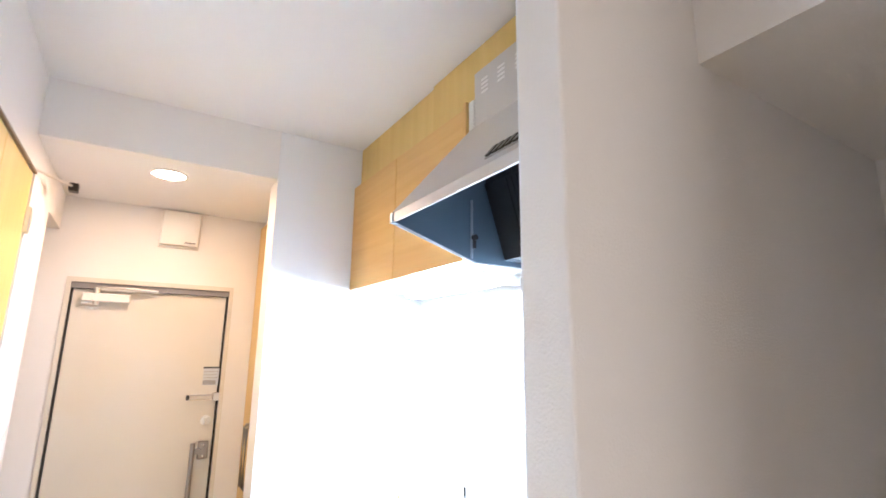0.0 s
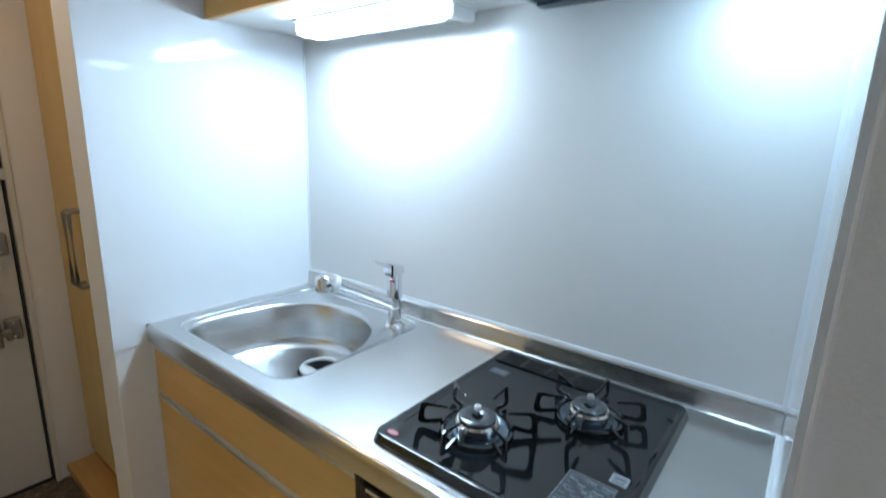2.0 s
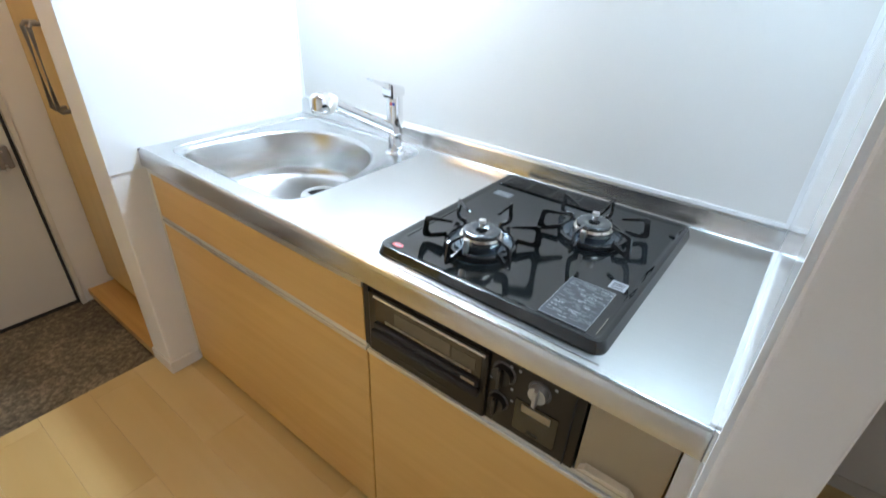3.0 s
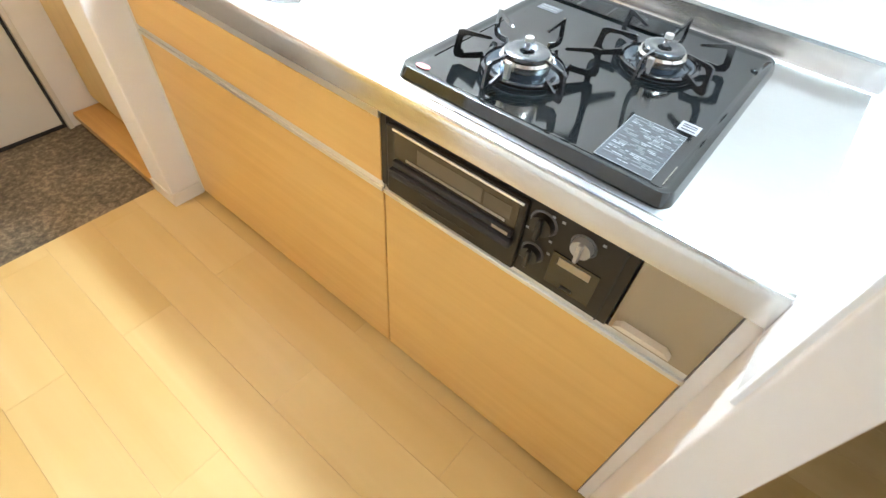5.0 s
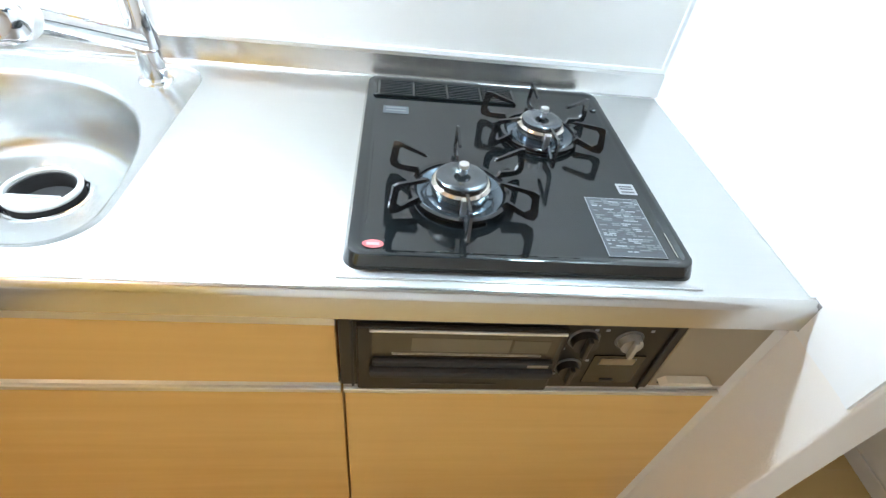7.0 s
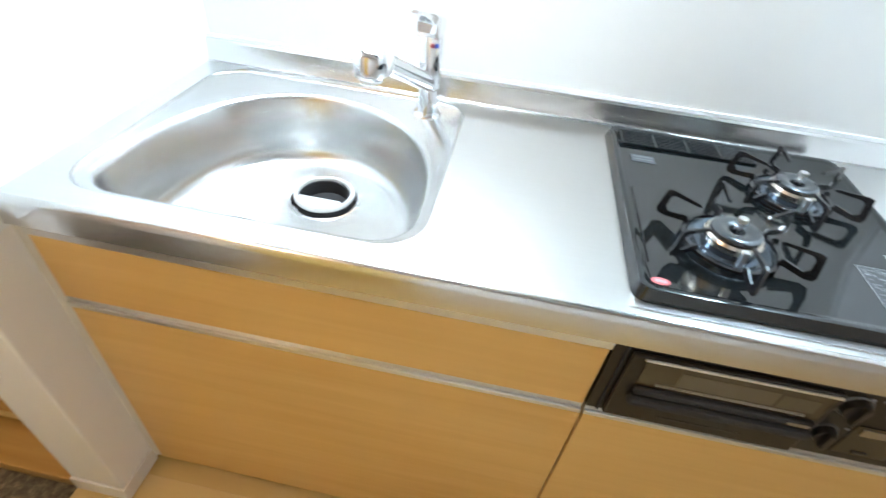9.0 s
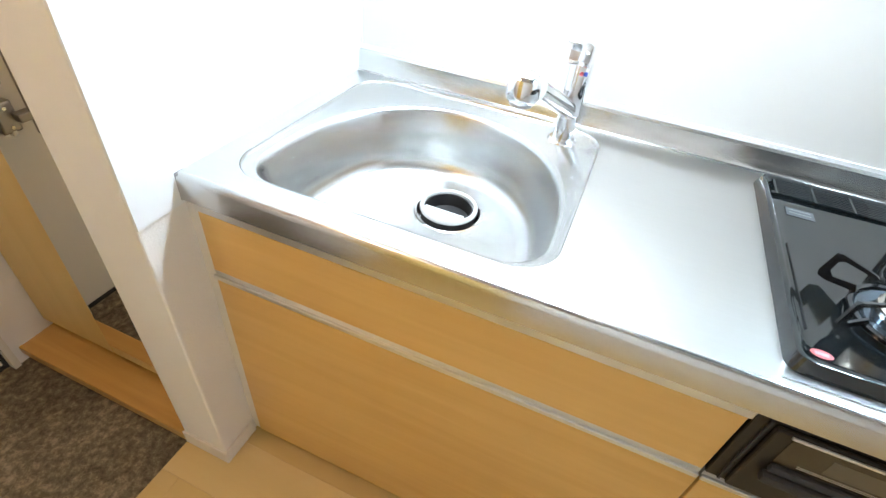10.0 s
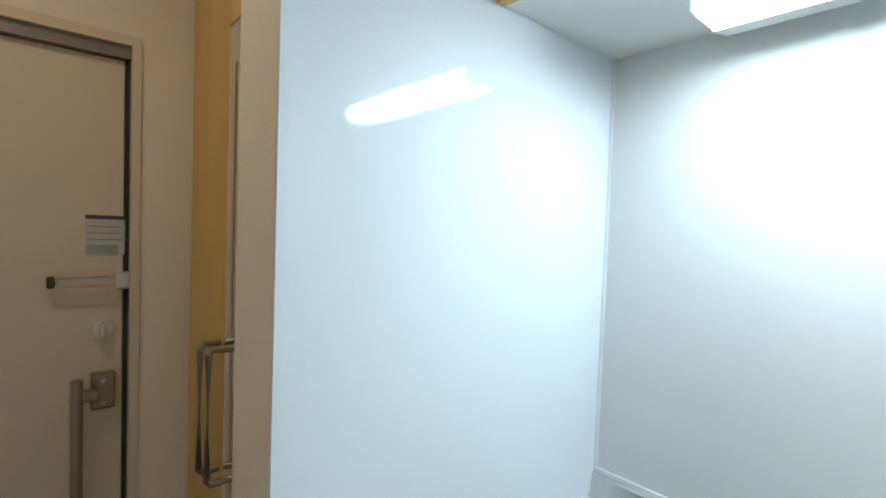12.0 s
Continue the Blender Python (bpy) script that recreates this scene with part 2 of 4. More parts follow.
def lathe(bm, c, profile, n=40):
    rings = []
    for r, z in profile:
        rings.append([bm.verts.new((c[0] + r * math.cos(2 * math.pi * i / n), c[1] + r * math.sin(2 * math.pi * i / n), c[2] + z)) for i in range(n)])
    for p, q in zip(rings, rings[1:]):
        for i in range(n):
            bm.faces.new((p[i], p[(i + 1) % n], q[(i + 1) % n], q[i]))
    return bm


def sweep(bm, pts, r, n=10):
    """A round tube along pts."""
    pts = [Vector(p) for p in pts]
    rings = []
    for i, p in enumerate(pts):
        d = (pts[min(i + 1, len(pts) - 1)] - pts[max(i - 1, 0)]).normalized()
        q = d.to_track_quat("Z", "Y")
        rings.append([bm.verts.new(p + q @ Vector((r * math.cos(2 * math.pi * k / n), r * math.sin(2 * math.pi * k / n), 0))) for k in range(n)])
    for a, b in zip(rings, rings[1:]):
        for k in range(n):
            bm.faces.new((a[k], a[(k + 1) % n], b[(k + 1) % n], b[k]))
    bm.faces.new(rings[0][::-1])
    bm.faces.new(rings[-1])
    return bm


def prism(bm, outline, axis, lo, hi):
    """An outline of (u, v) carried along an axis: x takes (y, z), y takes (x, z), z takes (x, y)."""
    put = {"x": lambda u, v, w: (w, u, v), "y": lambda u, v, w: (u, w, v), "z": lambda u, v, w: (u, v, w)}[axis]
    a = [bm.verts.new(put(u, v, lo)) for u, v in outline]
    b = [bm.verts.new(put(u, v, hi)) for u, v in outline]
    n = len(a)
    bm.faces.new(a[::-1])
    bm.faces.new(b)
    for i in range(n):
        bm.faces.new((a[i], a[(i + 1) % n], b[(i + 1) % n], b[i]))
    bmesh.ops.recalc_face_normals(bm, faces=bm.faces[:])
    return bm


def rounded(x0, x1, y0, y1, r, n=8):
    out = []
    for cx, cy, a0 in ((x1 - r, y1 - r, 0), (x0 + r, y1 - r, 90), (x0 + r, y0 + r, 180), (x1 - r, y0 + r, 270)):
        for i in range(n + 1):
            a = radians(a0 + 90 * i / n)
            out.append((cx + r * math.cos(a), cy + r * math.sin(a)))
    return out


WORLD = {}


def place_of(ob):
    return WORLD.get(ob.name, Vector((0, 0, 0)))


def thing(name, base, label="", category="", group="", kind=""):
    ob = new(name)
    ob.location = base
    ob.empty_display_size = 0.05
    WORLD[ob.name] = Vector(base)
    return tagged(ob, label, category, group, kind)


def part(name, bm, mat, parent=None, label="", smooth=False, angle=35, kind=""):
    me = bpy.data.meshes.new(name)
    bm.to_mesh(me)
    bm.free()
    me.materials.append(mat)
    if smooth:
        me.polygons.foreach_set("use_smooth", [True] * len(me.polygons))
        me.set_sharp_from_angle(angle=radians(angle))
    ob = new(name, me)
    if parent is not None:
        ob.parent = parent
        ob.location = -place_of(parent)
    WORLD[ob.name] = Vector((0, 0, 0))
    return tagged(ob, label=label, kind=kind)


def B(*a, **k):
    return box(bmesh.new(), *a, **k)


def C(*a, **k):
    return cyl(bmesh.new(), *a, **k)


def structure(name, bm, mat, label=""):
    return part(name, bm, mat, None, label, kind="structure")


# ---- structure ----
structure("floor", B(-2.0, 2.0, -3.8, YP, -0.12, -0.012), M_GAP, "light maple plank floor")
f = B(XL - 0.5, XB + 0.2, YP, YD + 0.2, ZG - 0.1, ZG)
structure("entrance_floor", f, M_VINYL, "mottled brown vinyl floor of the sunken entrance")

bm = B(XL - 0.12, XL, -0.88, 0.90, 0, CEIL)
box(bm, XL - 0.12, XL, 0.90, 1.53, 2.064, CEIL)
box(bm, XL - 0.12, XL, 1.53, 1.885, ZG, CEIL)
box(bm, XL - 0.12, XL, 1.885, YD, 2.0, CEIL)
box(bm, XL - 0.42, XL - 0.30, 1.885, YD, ZG, 2.0)
box(bm, XL - 0.42, XL - 0.12, 1.765, 1.885, ZG, 2.0)
box(bm, XL - 0.42, XL - 0.12, 1.885, YD, 2.0, 2.1)
structure("wall_opposite", bm, M_WALL, "white papered corridor wall with a folding door")
DX0, DX1, DZ = -0.832, -0.112, 1.783
bm = B(XL - 0.42, DX0, YD, YD + 0.14, ZG, CEIL)
box(bm, DX1, XB + 0.12, YD, YD + 0.14, ZG, CEIL)
box(bm, DX0, DX1, YD, YD + 0.14, DZ, CEIL)
structure("wall_entrance", bm, M_WALL, "white papered wall round the entrance door")
bm = B(XB, XB + 0.12, YR - 0.02, YD, ZG, CEIL)
structure("wall_kitchen", bm, M_WALL, "white papered wall behind the kitchen")
structure("wall_partition", B(XP, XB, YL, YP, ZG, CEIL, bevel=0.005, segs=3), M_WALL, "white papered partition between kitchen and entrance")
structure("wall_partition", B(-0.125, 1.04, YN, YR, 0, CEIL, bevel=0.005, segs=3), M_WALL, "white papered partition between kitchen and alcove")
bm = B(-0.05, 1.6, YA - 0.12, YA, 0, CEIL)
box(bm, 0.92, 1.04, YA, YN, 0, CEIL)
structure("wall_alcove", bm, M_WALL, "white papered wall closing the alcove")
structure("wall_bulkhead", B(XL - 0.42, XP, YL, YL + 0.06, CEIL_E, CEIL), M_WALL, "white papered drop above the entrance")
structure("ceiling", B(-2.0, 2.0, -3.8, YD + 0.1, CEIL, CEIL + 0.1), M_CEIL, "white papered ceiling")
structure("ceiling_entrance", B(XL - 0.42, XB, YL + 0.06, YD, CEIL_E, CEIL_E + 0.05), M_CEIL, "lower white ceiling above the entrance")
bm = B(0.19, 0.92, YA, YN, 1.92, CEIL)
structure("wall_boxing", bm, M_WALL, "white papered boxing above the alcove")
# the unseen room behind the walk, made up to close in the light
bm = B(-1.7, -1.58, -3.7, -0.88, 0, CEIL)
box(bm, -1.58, XL, -1.0, -0.88, 0, CEIL)
box(bm, 1.6, 1.72, -3.7, YA - 0.12, 0, CEIL)
box(bm, -1.7, -1.2, -3.8, -3.68, 0, CEIL)
box(bm, 0.6, 1.72, -3.8, -3.68, 0, CEIL)
box(bm, -1.2, 0.6, -3.8, -3.68, 2.2, CEIL)
box(bm, -1.2, 0.6, -3.8, -3.68, 0, 0.4)
structure("wall_room", bm, M_WALL, "plain white walls of the unseen, made-up room behind")


def baseboard(x0, x1, y0, y1, z0=0.0, h=0.05):
    return structure("baseboard", B(x0, x1, y0, y1, z0, z0 + h, bevel=0.0015, segs=1), M_TRIM, "off-white vinyl baseboard")


baseboard(XP - 0.006, XP, YL - 0.006, YP)
baseboard(XP, 0.002, YL - 0.006, YL)
baseboard(-0.131, -0.125, YN - 0.006, YR + 0.006)
baseboard(-0.125, 0.92, YN - 0.006, YN)
baseboard(-0.05, 0.92, YA, YA + 0.006)
baseboard(0.914, 0.92, YA + 0.006, YN - 0.006)
baseboard(XL, XL + 0.006, -0.88, 0.87)
baseboard(DX1 + 0.03, -0.02, YD - 0.006, YD, ZG, 0.06)

# glossy kitchen panels, the back one coloured darker for its dimmer light
PT = 1.73
structure("panel_side", B(XP + 0.012, XB - 0.004, YL - 0.004, YL, CT - 0.06, CEIL - 0.002), M_PANEL, "glossy white kitchen wall panel")
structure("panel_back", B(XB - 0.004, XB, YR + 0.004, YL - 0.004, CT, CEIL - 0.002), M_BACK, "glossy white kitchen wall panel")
structure("panel_side", B(-0.108, XB - 0.004, YR, YR + 0.004, CT - 0.06, CEIL - 0.002), M_PANEL, "glossy white kitchen wall panel")
structure("trim", B(XP, XP + 0.012, YL - 0.006, YL, CT - 0.06, CEIL - 0.003), M_CAULK, "white panel edge trim")
structure("trim", B(-0.120, -0.108, YR, YR + 0.006, CT - 0.06, CEIL - 0.003), M_CAULK, "white panel edge trim")
structure("trim", B(XB - 0.012, XB - 0.004, YR + 0.004, YR + 0.012, CT + 0.058, PT), M_CAULK, "white corner seal")
structure("trim", B(XB - 0.009, XB - 0.004, YL - 0.009, YL - 0.004, CT + 0.058, PT), M_CAULK, "white corner seal")


# ---- entrance ----
def entrance_door():
    d = thing("door_1", (-0.475, YD, ZG), "cream painted steel entrance door, closed, in a grey frame", "door", kind="structure")
    bm = B(DX0, DX0 + 0.018, YD - 0.008, YD + 0.09, ZG, DZ)
    box(bm, DX1 - 0.018, DX1, YD - 0.008, YD + 0.09, ZG, DZ)
    box(bm, DX0 + 0.018, DX1 - 0.018, YD - 0.008, YD + 0.09, DZ - 0.022, DZ)
    part("door_frame", bm, M_DOOR, d, "cream steel door frame")
    bm = B(DX0 + 0.018, DX1 - 0.018, YD + 0.004, YD + 0.075, DZ - 0.050, DZ - 0.022)
    part("head_seal", bm, M_DFRAME, d, "dark grey head rail")
    bm = B(DX0 + 0.018, DX0 + 0.026, YD + 0.018, YD + 0.065, ZG, DZ - 0.050)
    box(bm, DX1 - 0.026, DX1 - 0.018, YD + 0.018, YD + 0.065, ZG, DZ - 0.050)
    part("side_seal", bm, M_RUBBER, d, "black side seals")
    bm = B(DX0 + 0.018, DX1 - 0.018, YD + 0.02, YD + 0.06, ZG, ZG + 0.012)
    part("threshold", bm, M_RUBBER, d, "black threshold seal")
    part("door_leaf", B(DX0 + 0.028, DX1 - 0.028, YD + 0.024, YD + 0.06, ZG + 0.014, DZ - 0.052, bevel=0.002), M_DOOR, d, "cream painted steel leaf")
    y = YD + 0.024
    c = part("door_closer", B(-0.765, -0.575, y - 0.045, y, 1.672, 1.712, bevel=0.004), M_WHITE, d, "white door closer")
    part("tube", C((-0.765, y - 0.024, 1.664), (-0.70, y - 0.024, 1.664), 0.008, n=14), M_WHITE, c)
    part("pivot", C((-0.71, y - 0.03, 1.655), (-0.71, y - 0.03, 1.735), 0.014, n=18), M_ALU, c, smooth=True)
    bm = bmesh.new()
    sweep(bm, [(-0.71, y - 0.035, 1.736), (-0.60, y - 0.062, 1.738), (-0.46, y - 0.035, 1.736)], 0.006)
    box(bm, -0.72, -0.46, y - 0.026, y - 0.008, 1.726, 1.742, bevel=0.002, segs=1)
    part("arm", bm, M_ALU, c, "steel closer arm")
    lb = part("label", B(-0.212, -0.134, y - 0.002, y, 1.277, 1.368), M_LABEL, d, "pale blue printed notice")
    part("print", B(-0.214, -0.130, y - 0.003, y - 0.002, 1.360, 1.369), M_PRINT, lb)
    for i, z in enumerate((1.342, 1.327, 1.312)):
        part("print", B(-0.210, -0.143 - 0.006 * (i % 2), y - 0.003, y - 0.002, z, z + 0.0025), M_HANDLE, lb)
    part("print", B(-0.212, -0.150, y - 0.003, y - 0.002, 1.279, 1.301), M_HANDLE, lb, "grey printed block")
    g = part("door_guard", sweep(bmesh.new(), [(-0.150, y - 0.03, 1.229), (-0.262, y - 0.03, 1.229), (-0.268, y - 0.03, 1.224), (-0.268, y - 0.03, 1.214), (-0.262, y - 0.03, 1.209), (-0.150, y - 0.03, 1.209)], 0.0035, 10), M_CHROME, d, "bright steel swing bar guard", smooth=True)
    part("post", B(-0.160, -0.129, y - 0.036, y, 1.200, 1.24, bevel=0.004), M_ALU, g)
    part("knob", B(-0.282, -0.268, y - 0.036, y - 0.010, 1.207, 1.232, bevel=0.003), M_BLACK, g, "black rubber bar tip")
    for z in (1.105, 0.60):
        t = part("thumb_turn", C((-0.179, y, z), (-0.179, y - 0.008, z), 0.024, 0.022, 28), M_ALU, d, "round steel thumb turn", smooth=True)
        part("grip", B(-0.187, -0.173, y - 0.03, y - 0.008, z - 0.017, z + 0.017, bevel=0.004), M_ALU, t)
    h = part("door_handle", C((-0.230, y - 0.055, 0.585), (-0.230, y - 0.055, 1.005), 0.0115, n=20), M_HANDLE, d, "upright brushed nickel pull bar", smooth=True)
    for z in (0.635, 0.965):
        m = part("handle_mount", B(-0.204, -0.155, y - 0.030, y, z - 0.042, z + 0.042, bevel=0.006), M_HANDLE, h)
        part("arm", B(-0.236, -0.190, y - 0.060, y - 0.030, z - 0.012, z + 0.012, bevel=0.004), M_HANDLE, m)
        for dz in (0.026, -0.026):
            part("screw", C((-0.180, y - 0.0305, z + dz), (-0.180, y - 0.033, z + dz), 0.005, n=12), M_CHROME, m)
    p = rounded(-0.60, -0.37, y - 0.075, y + 0.06, 0.05)
    bm = prism(bmesh.new(), [(a, min(b, y)) for a, b in p], "z", 0.48, 0.745)
    r = part("mail_box", bm, M_WHITE, d, "white plastic mail receiver with a rounded top", smooth=True)
    part("lid", prism(bmesh.new(), [((a + 0.485) * 1.04 - 0.485, min((b - y) * 1.06 + y, y)) for a, b in p], "z", 0.745, 0.76), M_WHITE, r, smooth=True)


entrance_door()


def vent_cover():
    v = thing("fuse_box", (-0.43, YD, 1.99), "white wall-mounted fuse box cover above the entrance door", "fuse box")
    part("cover", B(-0.485, -0.310, YD - 0.045, YD, 1.975, 2.155, bevel=0.008), M_WHITE, v, smooth=True)
    part("backplate", B(-0.490, -0.305, YD - 0.012, YD, 1.965, 2.160, bevel=0.003), M_WHITE, v)
    part("latch", B(-0.375, -0.325, YD - 0.049, YD - 0.045, 1.988, 1.995), M_DFRAME, v, "grey printed latch")


vent_cover()


def downlight(x, y, z):
    d = thing("downlight", (x, y, z), "round warm recessed downlight in the entrance ceiling", "ceiling light")
    part("ring", lathe(bmesh.new(), (x, y, z), [(0.070, 0), (0.070, -0.004), (0.066, -0.007), (0.061, -0.006), (0.059, 0)], 48), M_WHITE, d, smooth=True)
    part("lamp", C((x, y, z - 0.003), (x, y, z), 0.059, n=40), M_DLAMP, d, "glowing warm lamp face")


downlight(-0.49, 1.63, CEIL_E)


def shoe_cabinet():
    x0 = 0.0
    s = thing("shoe_cabinet", (0.3, 1.9, 0.03), "ceiling-high yellow laminate shoe cabinet with a mirror door, closed", "cabinet")
    body = part("body", B(x0 + 0.02, XB - 0.002, YP + 0.002, YD - 0.002, 0.035, 2.13), M_SHOE, s)
    part("plinth", B(x0 + 0.06, XB - 0.02, YP + 0.01, YD - 0.01, 0.0, 0.035), M_GAP, s, "dark recessed plinth")
    part("door", B(x0, x0 + 0.019, 1.934, YD - 0.004, 0.04, 2.125, bevel=0.001, segs=1), M_SHOE, s, "plain cream laminate door")
    nd = part("door", B(x0, x0 + 0.019, YP + 0.004, 1.930, 0.04, 2.125, bevel=0.001, segs=1), M_SHOE, s, "cream door faced with a mirror")
    part("mirror_rail", B(x0 - 0.005, x0, YP + 0.006, 1.928, 1.755, 1.760), M_HANDLE, nd, "thin dark mirror rail")
    part("mirror", B(x0 - 0.004, x0, YP + 0.006, 1.928, 0.085, 1.755), M_MIRROR, nd, "tall frameless mirror")
    for y in (1.962, 1.902):
        bm = bmesh.new()
        z0, z1, xx = 0.828, 1.120, x0 - 0.042
        sweep(bm, [(x0 - 0.003, y, z0 + 0.012), (xx + 0.008, y, z0 + 0.01), (xx, y, z0 + 0.02), (xx, y, z1 - 0.02), (xx + 0.008, y, z1 - 0.01), (x0 - 0.003, y, z1 - 0.012)], 0.0075, 12)
        part("handle", bm, M_HANDLE, s, "brushed nickel bow handle", smooth=True)
    st = structure("wall_over_cabinet", B(x0 + 0.02, XB, YP, YD, 2.13, CEIL_E), M_WALL, "white papered wall over the cabinet")


shoe_cabinet()
st = thing("trim_step", (-0.02, 1.9, ZG), "maple step board along the foot of the shoe cabinet", "step", kind="structure")
part("board", B(-0.092, 0.10, YP, YD, -0.03, 0.0, bevel=0.003), M_STEP, st)
part("riser", B(-0.084, 0.10, YP, YD, ZG, -0.03), M_STEP, st)


def folding_door():
    d = thing("door_2", (XL, 1.215, 0), "yellow laminate folding door, closed, in a white frame", "door", kind="structure")
    bm = B(XL - 0.12, XL + 0.002, 0.90, 0.924, 0, 2.064)
    box(bm, XL - 0.12, XL + 0.002, 1.506, 1.53, 0, 2.064)
    box(bm, XL - 0.12, XL + 0.002, 0.924, 1.506, 2.052, 2.064)
    part("door_frame", bm, M_WHITE, d, "white door frame")
    bm = B(XL - 0.004, XL + 0.006, 0.922, 1.508, 2.044, 2.052)
    box(bm, XL - 0.004, XL + 0.006, 0.920, 0.926, 0, 2.044)
    part("gasket", bm, M_SEAM, d, "thin brown edge strip")
    part("leaf", B(XL - 0.035, XL - 0.003, 0.928, 1.105, 0.01, 2.043, bevel=0.002), M_DOORWOOD, d, "narrow yellow laminate leaf")
    part("leaf", B(XL - 0.035, XL - 0.003, 1.109, 1.502, 0.01, 2.043, bevel=0.002), M_DOORWOOD, d, "wide yellow laminate leaf")
    part("hinge", B(XL - 0.003, XL + 0.012, 1.494, 1.526, 1.835, 1.925, bevel=0.003), M_ALU, d, "grey metal hinge")
    bm = sweep(bmesh.new(), [(XL, 1.50, 2.060), (XL + 0.04, 1.60, 2.066), (XL + 0.085, 1.70, 2.072)], 0.005)
    a = part("stay_arm", bm, M_ALU, d, "thin metal stay arm")
    part("tip", B(XL + 0.072, XL + 0.104, 1.69, 1.73, 2.052, 2.085, bevel=0.004), M_BLACK, a, "black stay block")


folding_door()
sw = thing("light_switch", (XL, 1.74, 1.13), "white wall switch with a small red indicator", "switch")
part("plate", B(XL, XL + 0.008, 1.710, 1.790, 1.09, 1.205, bevel=0.002), M_WHITE, sw)
part("rocker", B(XL + 0.008, XL + 0.012, 1.728, 1.772, 1.108, 1.19, bevel=0.001), M_WHITE, sw)
part("indicator", B(XL + 0.012, XL + 0.0135, 1.744, 1.754, 1.172, 1.181), M_LED, sw, "tiny red light")


# ---- kitchen base ----
def base_cabinets():
    XF = 0.0
    # sink unit
    k = thing("sink_cabinet", (0.3, 0.975, 0), "maple laminate sink base cabinet with drawer, closed", "cabinet")
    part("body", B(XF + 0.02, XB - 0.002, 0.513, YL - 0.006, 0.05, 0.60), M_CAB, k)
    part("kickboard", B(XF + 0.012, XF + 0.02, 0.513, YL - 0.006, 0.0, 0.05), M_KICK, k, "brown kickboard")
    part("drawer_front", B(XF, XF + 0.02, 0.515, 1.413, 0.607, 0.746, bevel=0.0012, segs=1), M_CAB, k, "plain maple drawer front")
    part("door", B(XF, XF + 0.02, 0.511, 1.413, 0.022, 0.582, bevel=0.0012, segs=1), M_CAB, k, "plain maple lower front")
    part("rail", B(XF + 0.004, XF + 0.02, 0.513, 1.414, 0.583, 0.605), M_ALU, k, "aluminium grip rail")
    part("lip", B(XF - 0.002, XF + 0.004, 0.513, 1.418, 0.582, 0.592, bevel=0.001, segs=1), M_ALU, k, "aluminium grip edge")
    part("rail", B(XF - 0.004, XF + 0.02, 0.513, 1.414, 0.7495, 0.766, bevel=0.001, segs=1), M_ALU, k, "aluminium grip rail")
    part("shadow_gap", B(XF + 0.006, XF + 0.02, 0.514, 1.413, 0.7462, 0.7495), M_SEAM, k, "thin brown gap over the drawer")
    part("side_filler", B(XF + 0.003, XF + 0.02, 1.415, YL, 0.02, 0.766), M_TRIM, k, "white filler strip")
    # stove unit
    k = thing("stove_cabinet", (0.3, 0.2, 0), "maple laminate base cabinet under the stove, closed", "cabinet")
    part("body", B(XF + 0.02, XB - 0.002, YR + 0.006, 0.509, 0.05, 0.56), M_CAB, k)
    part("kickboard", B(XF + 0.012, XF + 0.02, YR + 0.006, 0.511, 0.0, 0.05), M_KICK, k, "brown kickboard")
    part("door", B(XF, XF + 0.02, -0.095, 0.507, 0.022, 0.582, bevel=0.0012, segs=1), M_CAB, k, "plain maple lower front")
    part("rail", B(XF + 0.004, XF + 0.02, -0.095, 0.509, 0.583, 0.605), M_ALU, k, "aluminium grip rail")
    part("lip", B(XF - 0.002, XF + 0.004, -0.098, 0.509, 0.582, 0.592, bevel=0.001, segs=1), M_ALU, k, "aluminium grip edge")
    sp = part("side_panel", B(XF + 0.001, XF + 0.02, -0.095, 0.033, 0.608, 0.764, bevel=0.001, segs=1), M_SIDE, k, "beige metal front beside the grill")
    bm = prism(bmesh.new(), [(-0.062, 0.628), (0.026, 0.628), (0.016, 0.637), (-0.052, 0.637)], "x", XF - 0.012, XF + 0.002)
    part("finger_pull", bm, M_PULL, sp, "pale pressed finger pull")
    part("slot", B(XF - 0.001, XF + 0.001, -0.058, 0.022, 0.618, 0.6235), M_BLACK, sp, "dark slot")
    part("side_filler", B(XF + 0.004, XF + 0.02, YR + 0.001, -0.098, 0.02, 0.766), M_TRIM, k, "pale filler strip")


base_cabinets()


def basin_outline(g, n=48):
    """Straight front and an arched back; g grows it."""
    out = []
    cy, hw, xf, r = 1.094, 0.267 + g, 0.060 - g, 0.07 + g
    xm = xf + r
    for i in range(n + 1):
        a = math.pi * i / n
        out.append((xm + (0.502 + g - xm) * math.sin(a) ** 0.76, cy - hw * math.cos(a)))
    for i in range(1, 9):
        a = math.pi / 2 * i / 8
        out.append((xm - r * math.sin(a), cy + hw - r + r * math.cos(a)))
    for i in range(0, 8):
        a = math.pi / 2 * i / 8
        out.append((xm - r * math.cos(a), cy - hw + r - r * math.sin(a)))
    return out


